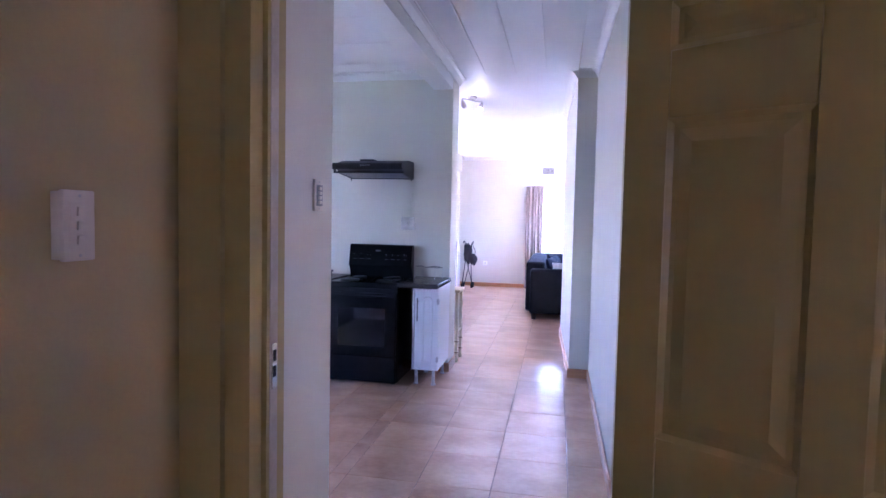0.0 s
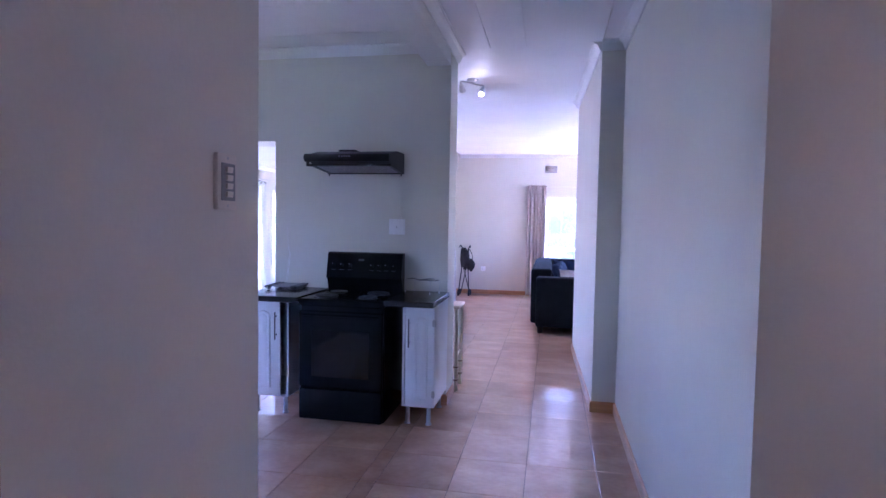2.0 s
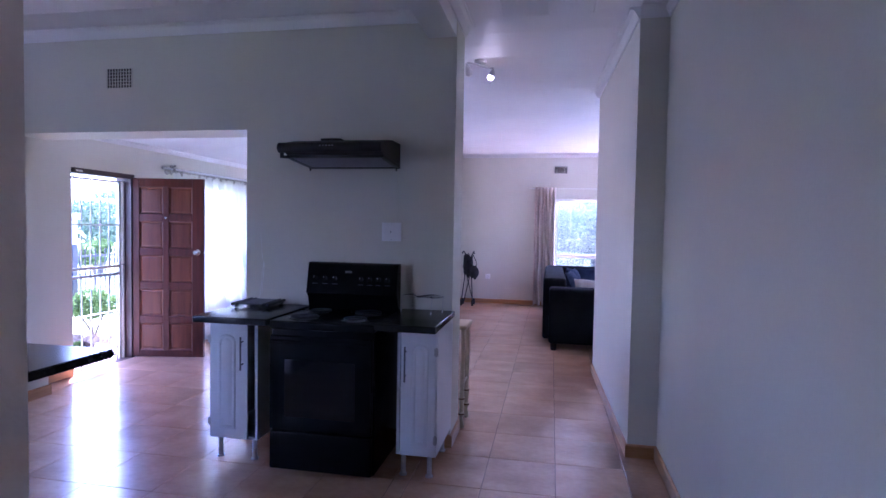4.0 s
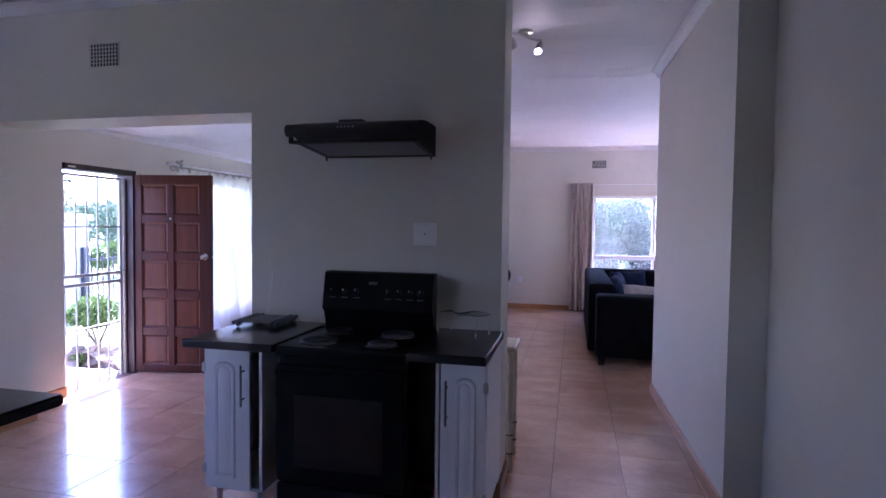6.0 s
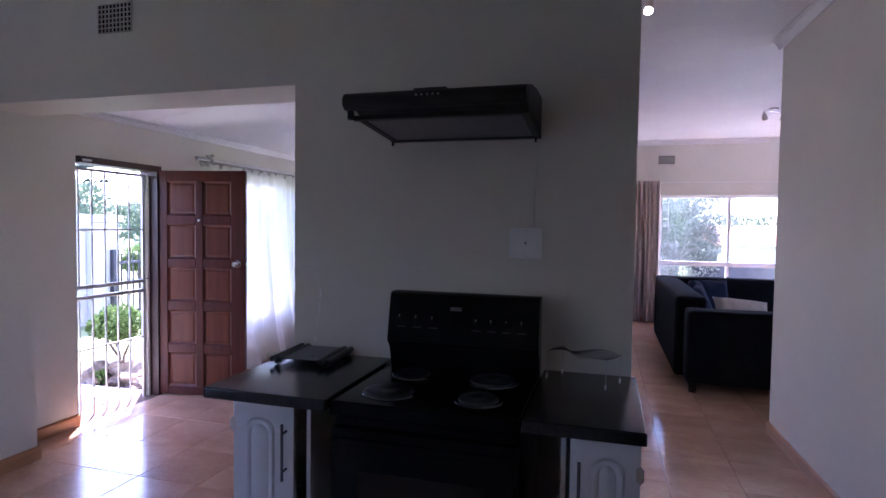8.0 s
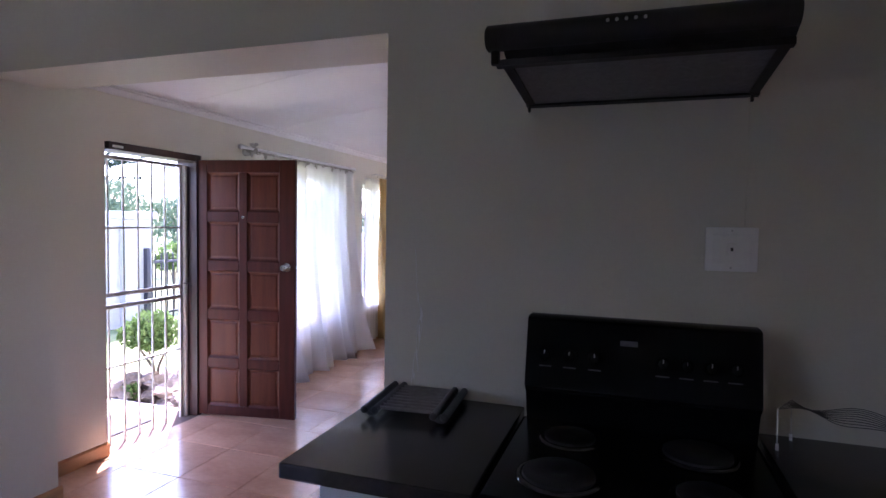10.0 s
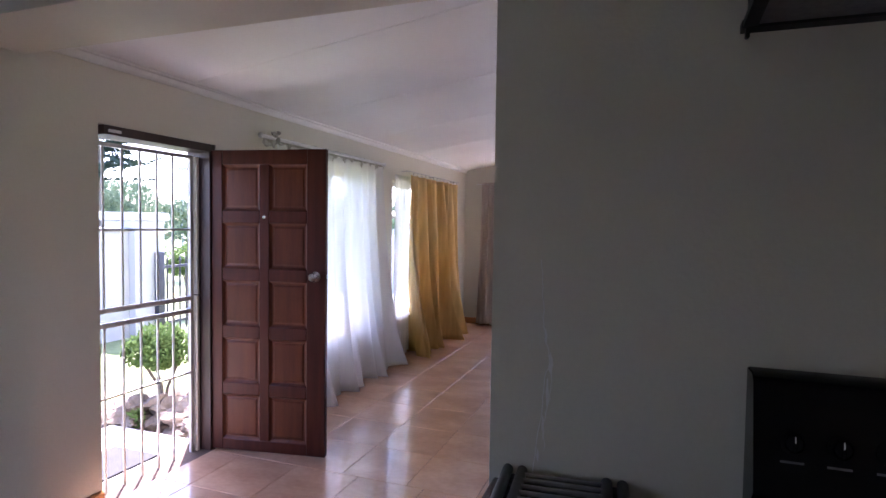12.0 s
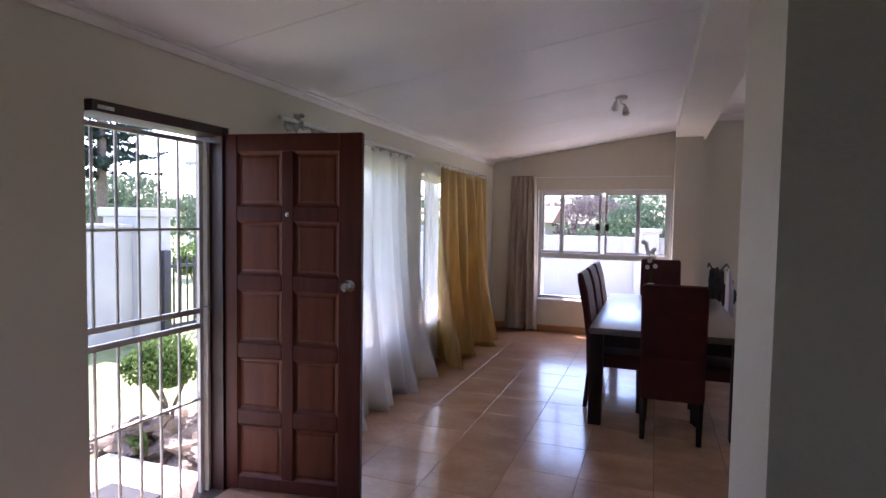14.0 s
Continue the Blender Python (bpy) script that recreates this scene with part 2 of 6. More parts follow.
M_BARK = mat("grey_bark", (0.10, 0.075, 0.055), (0.2, 0.155, 0.115), 10, 0.9, bump=0.7, bscale=60, stretch=(3, 3, 0.6))
M_FENCE = mat("dark_fence_steel", (0.015, 0.016, 0.022), (0.03, 0.03, 0.04), 12, 0.5)
M_ROOF = mat("clay_roof", (0.34, 0.16, 0.10), (0.42, 0.22, 0.15), 8, 0.85, bump=0.3)
M_HOUSE = mat("pale_house_plaster", (0.58, 0.54, 0.47), (0.66, 0.62, 0.55), 2, 0.85)
M_CARPAINT = mat("dark_car_paint", (0.03, 0.035, 0.045), (0.05, 0.055, 0.07), 4, 0.25)
M_PETAL = cloth("white_petal", (0.74, 0.72, 0.70), (0.84, 0.82, 0.80), 0.35)
M_PORCELAIN = mat("white_porcelain", (0.72, 0.71, 0.69), (0.78, 0.77, 0.75), 8, 0.15)
M_CRACK = mat("filler_streak", (0.80, 0.79, 0.76), (0.84, 0.83, 0.80), 40, 0.6, bump=0.3, bscale=200)


# ---- building helpers ----
def box(bm, x0, x1, y0, y1, z0, z1, bevel=0.0, seg=2):
    c = ((x0 + x1) / 2, (y0 + y1) / 2, (z0 + z1) / 2)
    r = bmesh.ops.create_cube(bm, size=1, matrix=Matrix.LocRotScale(c, None, (x1 - x0, y1 - y0, z1 - z0)))
    if bevel:
        edges = list({e for v in r["verts"] for e in v.link_edges})
        bmesh.ops.bevel(bm, geom=edges, offset=bevel, segments=seg, profile=0.6, affect="EDGES")
    return bm


def boxm(bm, m, sx, sy, sz, bevel=0.0, seg=2):
    """A box of that size, centred on the pose m."""
    r = bmesh.ops.create_cube(bm, size=1, matrix=m @ Matrix.Diagonal((sx, sy, sz, 1)))
    if bevel:
        edges = list({e for v in r["verts"] for e in v.link_edges})
        bmesh.ops.bevel(bm, geom=edges, offset=bevel, segments=seg, profile=0.6, affect="EDGES")
    return bm


def prism(bm, outline, a, b, axis="z"):
    """An outline (pairs) drawn out from a to b along an axis. For x the pairs are (y, z), for y (x, z), for z (x, y)."""
    def at(p, q):
        return {"x": (q, p[0], p[1]), "y": (p[0], q, p[1]), "z": (p[0], p[1], q)}[axis]
    lo, hi = [bm.verts.new(at(p, a)) for p in outline], [bm.verts.new(at(p, b)) for p in outline]
    n = len(outline)
    faces = [bm.faces.new(lo), bm.faces.new(hi)]
    faces += [bm.faces.new((lo[i], lo[(i + 1) % n], hi[(i + 1) % n], hi[i])) for i in range(n)]
    bmesh.ops.recalc_face_normals(bm, faces=faces)
    return bm


def rod(bm, p0, p1, r, r2=None, seg=10):
    p0, p1 = Vector(p0), Vector(p1)
    d = p1 - p0
    q = d.to_track_quat("Z", "Y").to_matrix().to_4x4()
    bmesh.ops.create_cone(bm, cap_ends=True, segments=seg, radius1=r, radius2=r if r2 is None else r2, depth=d.length, matrix=Matrix.Translation((p0 + p1) / 2) @ q)
    return bm


def tube(bm, pts, r, seg=8):
    for a, b in zip(pts[:-1], pts[1:]):
        rod(bm, a, b, r, seg=seg)
    for p in pts[1:-1]:
        bmesh.ops.create_icosphere(bm, subdivisions=1, radius=r, matrix=Matrix.Translation(p))
    return bm


def lathe(bm, m, profile, seg=16):
    """A turned shape about the z axis of the pose m; profile holds (radius, height)."""
    rings = []
    for r, z in profile:
        rings.append([bm.verts.new(m @ Vector((r * math.cos(2 * math.pi * k / seg), r * math.sin(2 * math.pi * k / seg), z))) for k in range(seg)])
    for a, b in zip(rings[:-1], rings[1:]):
        for k in range(seg):
            bm.faces.new((a[k], a[(k + 1) % seg], b[(k + 1) % seg], b[k]))
    bm.faces.new(rings[0][::-1])
    bm.faces.new(rings[-1])
    return bm


def ball(bm, c, r, sub=2, squash=(1, 1, 1), rough=0.0, salt=0.0):
    out = bmesh.ops.create_icosphere(bm, subdivisions=sub, radius=1)
    for v in out["verts"]:
        k = 1 + rough * noise.noise(v.co * 1.7 + Vector((salt, salt * 2.3, salt * 0.7))) + 0.5 * rough * noise.noise(v.co * 4.1 + Vector((salt, 1, 2)))
        v.co = Vector(c) + Vector((v.co.x * r * squash[0] * k, v.co.y * r * squash[1] * k, v.co.z * r * squash[2] * k))
    return bm


def meshed(name, bm, material, smooth=False):
    me = bpy.data.meshes.new(name)
    bm.to_mesh(me)
    bm.free()
    me.materials.append(material)
    if smooth:
        for p in me.polygons:
            p.use_smooth = True
        me.set_sharp_from_angle(angle=radians(38))
    return new(name, me)


def part(name, bm, material, parent, label="", smooth=True):
    ob = meshed(name, bm, material, smooth)
    ob.parent = parent
    ob.matrix_parent_inverse = parent.matrix_basis.inverted()
    return tagged(ob, label) if label else ob


def thing(name, at, label, category, group=""):
    e = new(name)
    e.empty_display_size = 0.1
    e.matrix_basis = Matrix.Translation(at)
    return tagged(e, label, category, group)


def single(name, bm, material, label, category, group="", smooth=True):
    return tagged(meshed(name, bm, material, smooth), label, category, group)


def structure(name, bm, material, label="", smooth=False):
    return tagged(meshed(name, bm, material, smooth), label, "", "", "structure")


B = bmesh.new

# ---- the large structure ----
XW, YK, YN, YL, CEIL = -4.85, 7.12, 14.42, 14.75, 3.04
X_END, X_JAMB, X_PIER = -0.86, -2.432, -4.55
WT = 0.34                      # thickness of the kitchen wall

bm = B()                       # wall between kitchen and dining, with the wide opening
box(bm, X_JAMB, X_END, YK, YK + WT, -0.05, 3.2)
box(bm, X_PIER, X_JAMB, YK, YK + WT, 2.25, 3.2)
box(bm, XW, X_PIER, YK, YK + WT + 0.004, -0.05, 3.2)
wall_kitchen = structure("wall_kitchen", bm, M_WALL)

DOOR_Y0, DOOR_Y1, DOOR_Z = 8.03, 8.90, 2.08
W1 = (9.42, 11.10, 0.48, 2.08)     # sheer-curtained window: y from, y to, sill, head
KW = (3.35, 4.85, 0.85, 1.92)         # unseen kitchen window, added to light kitchen and passage
W2 = (11.70, 13.55, 0.48, 2.06)    # gold-curtained window
bm = B()                       # west wall
xo = XW - 0.25
for y0, y1, z0, z1 in ((-0.6, KW[0], -0.4, 3.3), (KW[0], KW[1], -0.4, KW[2]), (KW[0], KW[1], KW[3], 3.3), (KW[1], DOOR_Y0, -0.4, 3.3), (DOOR_Y0, DOOR_Y1, DOOR_Z, 3.3), (DOOR_Y1, W1[0], -0.4, 3.3),
                       (W1[0], W1[1], -0.4, W1[2]), (W1[0], W1[1], W1[3], 3.3), (W1[1], W2[0], -0.4, 3.3),
                       (W2[0], W2[1], -0.4, W2[2]), (W2[0], W2[1], W2[3], 3.3), (W2[1], 15.0, -0.4, 3.3)):
    box(bm, xo, XW, y0, y1, z0, z1)
wall_west = structure("wall_west", bm, M_WALL)

NW = (-4.165, -2.385, 0.47, 2.03)    # dining window in the north wall: x from, x to, sill, head
LW = (-0.12, 2.30, 0.46, 2.14)     # living room window
bm = B()
for x0, x1, z0, z1 in ((XW, NW[0], -0.4, 3.3), (NW[0], NW[1], -0.4, NW[2]), (NW[0], NW[1], NW[3], 3.3), (NW[1], -2.2, -0.4, 3.3)):
    box(bm, x0, x1, YN, YN + 0.55, z0, z1) if x1 <= NW[0] or x0 >= NW[1] else box(bm, x0, x1, YN, YN + 0.25, z0, z1)
wall_north = structure("wall_north", bm, M_WALL)
bm = B()
box(bm, -2.36, -2.04, 14.16, YN, -0.05, 2.70)
structure("pillar", bm, M_WALL)
bm = B()
for x0, x1, z0, z1 in ((-2.2, LW[0], -0.4, 3.3), (LW[0], LW[1], -0.4, LW[2]), (LW[0], LW[1], LW[3], 3.3), (LW[1], 4.2, -0.4, 3.3)):
    box(bm, x0, x1, YL, YL + 0.25, z0, z1)
wall_living_north = structure("wall_living_north", bm, M_WALL)
EW = (11.3, 13.6, 0.8, 2.14)      # unseen east opening, added to brighten the living room
bm = B()
for y0, y1, z0, z1 in ((9.3, EW[0], -0.4, 3.3), (EW[0], EW[1], -0.4, EW[2]), (EW[0], EW[1], EW[3], 3.3), (EW[1], YL, -0.4, 3.3)):
    box(bm, 4.0, 4.2, y0, y1, z0, z1)
structure("wall_living_east", bm, M_WALL)
bm = B()                       # passage wall with its thicker far half
prism(bm, [(0.555, 4.14), (0.545, 7.24), (0.356, 7.24), (0.285, 9.56), (4.0, 9.56), (4.0, 9.3), (0.9, 9.3), (0.9, 4.14)], -0.05, 3.3)
wall_passage = structure("wall_passage", bm, M_WALL)
bm = B()
box(bm, 0.9, 1.9, 4.14, 4.4, -0.05, 3.3)
# leaves an unseen window opening, added to light the lobby
for y0, y1, z0, z1 in ((2.85, 3.15, -0.05, 3.3), (3.15, 3.9, -0.05, 1.2), (3.15, 3.9, 2.05, 3.3), (3.9, 4.14, -0.05, 3.3)):
    box(bm, 1.75, 1.9, y0, y1, z0, z1)
structure("wall_lobby_east", bm, M_WALL)
bm = B()
box(bm, -0.98, -0.735, 2.85, 3.755, -0.05, 3.3)
wall_lobby = structure("wall_lobby_west", bm, M_WALL)
bm = B()                       # kitchen's south wall
# its window opening is out of view, added to let in light
for x0, x1, z0, z1 in ((XW, -4.65, -0.05, 3.3), (-4.65, -4.05, -0.05, 1.25), (-4.65, -4.05, 2.1, 3.3), (-4.05, -0.98, -0.05, 3.3)):
    box(bm, x0, x1, 2.95, 3.1, z0, z1)
structure("wall_kitchen_south", bm, M_WALL)
bm = B()                       # room the walk begins in
box(bm, -0.85, -0.69, -0.6, 2.75, -0.05, 3.0)
box(bm, -0.69, 0.9, -0.75, -0.6, -0.05, 3.0)
box(bm, 2.25, 2.4, -0.75, -0.6, -0.05, 3.0)
# sill and head of an unseen window, added to light the room
box(bm, 0.9, 2.25, -0.75, -0.6, -0.05, 1.28)
box(bm, 0.9, 2.25, -0.75, -0.6, 2.0, 3.0)
box(bm, 2.4, 2.55, -0.75, 2.85, -0.05, 3.0)
box(bm, 0.389, 2.4, 2.75, 2.85, -0.05, 3.0)
box(bm, -0.565, 0.389, 2.75, 2.85, 2.18, 3.0)
box(bm, -0.85, -0.565, 2.75, 2.85, -0.05, 3.0)
structure("wall_room", bm, M_WALLROOM)

# ceilings
def boards(bm, along, a0, a1, b0, b1, pitch, z_of, g=0.003):
    """Ceiling boards with open joints: along an axis from a0 to a1, side by side from b0 to b1; z_of gives the height at (x, y)."""
    k = b0
    while k < b1 - 1e-6:
        e = min(k + pitch, b1)
        pts = [(a0, k + g), (a1, k + g), (a1, e - g), (a0, e - g)]
        vs = []
        for p, q in pts:
            x, y = (p, q) if along == "x" else (q, p)
            vs.append((x, y, z_of(x, y)))
        lo = [bm.verts.new(v) for v in vs]
        hi = [bm.verts.new((v[0], v[1], v[2] + 0.012)) for v in vs]
        fs = [bm.faces.new(lo), bm.faces.new(hi)] + [bm.faces.new((lo[i], lo[(i + 1) % 4], hi[(i + 1) % 4], hi[i])) for i in range(4)]
        bmesh.ops.recalc_face_normals(bm, faces=fs)
        k = e
    return bm


def slope(x, y):
    return 2.43 + (x - XW) * (2.80 - 2.43) / (-2.36 - XW)


bm = B()
boards(bm, "y", 2.95, 7.3, -0.86, 1.9, 0.305, lambda x, y: CEIL)
boards(bm, "x", -2.0, 4.0, 7.3, YL, 0.305, lambda x, y: CEIL, 0.0012)
structure("ceiling_passage", bm, M_CEIL)
bm = B()
boards(bm, "x", XW, -1.04, 3.1, YK, 0.61, lambda x, y: CEIL)
structure("ceiling_kitchen", bm, M_CEIL)
bm = B()
boards(bm, "x", XW, -2.36, YK + WT, YN, 1.2, slope, 0.0022)
structure("ceiling_dining", bm, M_CEIL)
bm = B()
box(bm, XW - 0.25, 4.2, -0.75, YL + 0.3, 3.34, 3.42)
box(bm, -0.85, 2.55, -0.75, 2.95, 3.0, 3.06)
structure("ceiling_roof_deck", bm, M_CEIL)

# unseen overhang along the west front, added to keep sun off the curtains
bm = B()
box(bm, XW - 0.62, XW - 0.252, -0.6, 15.0, 2.46, 2.52)
box(bm, XW - 0.65, XW - 0.62, -0.6, 15.0, 2.40, 2.56)
structure("sun_shade_eaves", bm, M_WINWHITE)

# beams
bm = B()
prism(bm, [(-1.06, 2.86), (X_END - 0.004, 2.86), (X_END - 0.004, 3.3), (-1.06, 3.3)], 3.757, YK, "y")
structure("beam_kitchen", bm, M_CORN)
bm = B()
box(bm, -2.36, -2.0, YK + WT, YN, 2.68, 3.3)
structure("beam_dining", bm, M_WALL)


def cove(bm, p0, p1, inward, z, h=0.075, w=0.07):
    """A coved cornice from p0 to p1 (pairs), under the ceiling at z (a number, or one for each end)."""
    z0, z1 = z if isinstance(z, tuple) else (z, z)
    prof = [(0, 0), (0, -h), (0.012, -h), (0.022, -0.7 * h), (0.55 * w, -0.3 * h), (w - 0.012, -0.012), (w, -0.012), (w, 0)]
    rows = []
    for (x, y), zz in ((p0, z0), (p1, z1)):
        rows.append([bm.verts.new((x + inward[0] * o, y + inward[1] * o, zz + d)) for o, d in prof])
    n = len(prof)
    fs = [bm.faces.new(rows[0]), bm.faces.new(rows[1])]
    fs += [bm.faces.new((rows[0][i], rows[0][(i + 1) % n], rows[1][(i + 1) % n], rows[1][i])) for i in range(n)]
    bmesh.ops.recalc_face_normals(bm, faces=fs)


bm = B()
cove(bm, (XW, YK), (-1.06, YK), (0, -1), CEIL)
cove(bm, (XW, 3.1), (XW, YK), (1, 0), CEIL)
structure("cornice_kitchen", bm, M_CORN)
bm = B()
cove(bm, (X_END, 3.757), (X_END, YK + WT), (1, 0), CEIL)
cove(bm, (0.555, 4.14), (0.545, 7.24), (-1, 0), CEIL)
cove(bm, (0.356, 7.24), (0.56, 7.24), (0, -1), CEIL)
cove(bm, (0.356, 7.24), (0.285, 9.63), (-1, 0), CEIL)
structure("cornice_passage", bm, M_CORN)
bm = B()
cove(bm, (-2.0, YL), (4.0, YL), (0, -1), CEIL)
structure("cornice_living", bm, M_CORN)
bm = B()
cove(bm, (XW, YK + WT), (XW, YN), (1, 0), 2.435, 0.05, 0.05)
structure("cornice_dining", bm, M_CORN)


def skirting(name, runs):
    bm = B()
    for (x0, y0), (x1, y1), (nx, ny) in runs:
        t = 0.016
        d = Vector((x1 - x0, y1 - y0)).normalized()
        a, b = Vector((x0, y0)), Vector((x1, y1))
        n = Vector((nx, ny))
        prof = [(0, 0), (t, 0), (t, 0.078), (t * 0.4, 0.09), (0, 0.09)]
        rows = [[bm.verts.new((p.x + n.x * o, p.y + n.y * o, z)) for o, z in prof] for p in (a, b)]
        fs = [bm.faces.new(rows[0]), bm.faces.new(rows[1])] + [bm.faces.new((rows[0][i], rows[0][(i + 1) % 5], rows[1][(i + 1) % 5], rows[1][i])) for i in range(5)]
        bmesh.ops.recalc_face_normals(bm, faces=fs)
    return structure(name, bm, M_SKIRT)


skirting("baseboard_kitchen", [((X_JAMB, YK), (X_END, YK), (0, -1)), ((X_END, YK - 0.016), (X_END, YK + WT), (1, 0)), ((XW, YK), (X_PIER + 0.016, YK), (0, -1)), ((X_JAMB, YK), (X_JAMB, YK + WT), (-1, 0))])
skirting("baseboard_entry", [((X_PIER, YK - 0.016), (X_PIER, YK + WT + 0.02), (1, 0)), ((XW, YK + WT + 0.004), (X_PIER, YK + WT + 0.004), (0, 1)), ((XW, YK + WT + 0.02), (XW, DOOR_Y0), (1, 0)), ((XW, DOOR_Y1 + 0.02), (XW, YN), (1, 0))])
skirting("baseboard_dining", [((XW, YN), (-2.36, YN), (0, -1)), ((-2.36, 14.144), (-2.36, YN), (-1, 0)), ((-2.36, 14.16), (-2.04, 14.16), (0, -1))])
skirting("baseboard_living", [((-2.04, YL), (4.0, YL), (0, -1)), ((X_END, YK + WT), (X_JAMB, YK + WT), (0, 1))])
skirting("baseboard_passage", [((0.545, 4.14), (0.545, 7.24), (-1, 0)), ((0.34, 7.24), (0.545, 7.24), (0, -1)), ((0.356, 7.224), (0.285, 9.58), (-1, 0)), ((0.27, 9.56), (4.0, 9.56), (0, 1)), ((0.55, 4.14), (1.75, 4.14), (0, -1))])
skirting("baseboard_lobby", [((-0.735, 2.95), (-0.735, 3.757), (1, 0)), ((-0.98, 3.755), (-0.72, 3.755), (0, 1))])

# ground outside
XB = -9.2
bm = B()
for x0, x1, y0, y1 in ((-400, XW - 0.25, -400, 500), (4.2, 400, -400, 500), (XW - 0.25, 4.2, YL + 0.25, 500), (XW - 0.25, 4.2, -400, -0.75)):
    vs = [bm.verts.new((x, y, -0.16)) for x, y in ((x0, y0), (x1, y0), (x1, y1), (x0, y1))]
    bm.faces.new(vs)
structure("ground", bm, M_GRASS)
bm = B()
box(bm, -6.05, XW - 0.2, 6.8, 9.08, -0.3, -0.06, 0.01)
box(bm, XB + 0.02, 16.0, YL + 0.27, 18.1, -0.3, -0.10, 0.01)
box(bm, 4.25, 16.0, -8.0, YL + 0.26, -0.3, -0.10, 0.01)
box(bm, -9.0, 4.2, -8.0, -0.8, -0.3, -0.10, 0.01)
structure("pavement", bm, M_PAVE)


# ---- doors and windows ----
def front_door():
    frame_ob = structure("door_1", box(box(box(B(), XW - 0.20, XW - 0.09, DOOR_Y0, DOOR_Y0 + 0.045, 0, DOOR_Z), XW - 0.20, XW - 0.01, DOOR_Y1 - 0.05, DOOR_Y1, 0, DOOR_Z), XW - 0.20, XW - 0.012, DOOR_Y0 + 0.045, DOOR_Y1 - 0.05, DOOR_Z - 0.05, DOOR_Z), M_FRAMEWOOD, "dark brown timber frame of the entrance door")
    bm = B()
    box(bm, XW - 0.014, XW - 0.006, DOOR_Y0 + 0.07, DOOR_Y0 + 0.15, DOOR_Z - 0.037, DOOR_Z - 0.02, 0.003)
    part("alarm_contact", bm, M_PLASTIC, frame_ob, "small white alarm contact")
    # leaf, drawn with its hinge at the origin, along x
    hinge, free = Vector((-4.885, 8.885)), Vector((-4.06, 9.025))
    d = free - hinge
    leaf = thing("entrance_door", (hinge.x, hinge.y, 0), "dark mahogany ten-panel entrance door standing open", "door")
    W, H, T = 0.835, 2.03, 0.042
    m = pose(hinge.x, hinge.y, 0.012, 0, 0, math.degrees(math.atan2(d.y, d.x)))
    cols, rows = [(0.10, 0.37), (0.44, 0.705)], []
    top = H - 0.097
    for k in range(5):
        rows.append((top - 0.305, top))
        top -= 0.388
    bm = B()

    def slat(x0, x1, z0, z1):
        boxm(bm, m @ pose((x0 + x1) / 2, 0, (z0 + z1) / 2), x1 - x0, T, z1 - z0, 0.004, 1)
    slat(0, cols[0][0], 0, H)
    slat(cols[1][1], W, 0, H)
    slat(cols[0][1], cols[1][0], rows[-1][0], rows[0][1])
    slat(cols[0][0], cols[1][1], rows[0][1], H)
    slat(cols[0][0], cols[1][1], 0, rows[-1][0])
    for (lo, _), (_, hi) in zip(rows[:-1], rows[1:]):
        for c in cols:
            slat(c[0], c[1], hi, lo)
    body = part("stile_frame", bm, M_MAHOG, leaf)
    for c in cols:
        for r in rows:
            bm = B()
            for side in (-1, 1):
                # moulding slopes in to a raised field
                ox, oz = (c[0] + c[1]) / 2, (r[0] + r[1]) / 2
                w, h = (c[1] - c[0]) / 2, (r[1] - r[0]) / 2
                loops = [(w, h, T / 2 - 0.003), (w - 0.012, h - 0.012, T / 2 - 0.016), (w - 0.022, h - 0.022, T / 2 - 0.018), (w - 0.034, h - 0.034, T / 2 - 0.013)]
                vs = [[bm.verts.new(m @ Vector((ox + sx * a, side * dep, oz + sz * b))) for sx, sz in ((-1, -1), (1, -1), (1, 1), (-1, 1))] for a, b, dep in loops]
                fs = []
                for a, b in zip(vs[:-1], vs[1:]):
                    fs += [bm.faces.new((a[i], a[(i + 1) % 4], b[(i + 1) % 4], b[i])) for i in range(4)]
                fs.append(bm.faces.new(vs[-1]))
            bmesh.ops.recalc_face_normals(bm, faces=bm.faces[:])
            part("panel", bm, M_MAHOGPANEL, leaf, "warmer brown raised panel", smooth=False)
    bm = B()
    for side in (-1, 1):
        mm = m @ pose(W - 0.065, side * T / 2, 1.20, -90 * side, 0, 0)
        lathe(bm, mm, [(0.034, 0), (0.034, 0.006), (0.016, 0.012), (0.013, 0.032), (0.024, 0.040), (0.030, 0.055), (0.024, 0.068), (0.008, 0.072)], 18)
    part("door_knob", bm, M_CHROME, leaf, "round polished chrome knob")
    bm = B()
    boxm(bm, m @ pose(W + 0.004, 0, 1.20), 0.014, 0.014, 0.022, 0.003)
    part("latch", bm, M_STEEL, leaf)
    bm = B()
    lathe(bm, m @ pose((cols[0][1] + cols[1][0]) / 2, -T / 2, 1.585, 90), [(0.012, 0), (0.012, 0.003), (0.007, 0.006)], 12)
    part("peephole", bm, M_CHROME, leaf, "small brass peephole")
    for z in (0.25, 1.05, 1.8):
        part("hinge", rod(B(), m @ Vector((-0.006, -0.02, z - 0.05)), m @ Vector((-0.006, -0.02, z + 0.05)), 0.007), M_STEEL, leaf)


front_door()


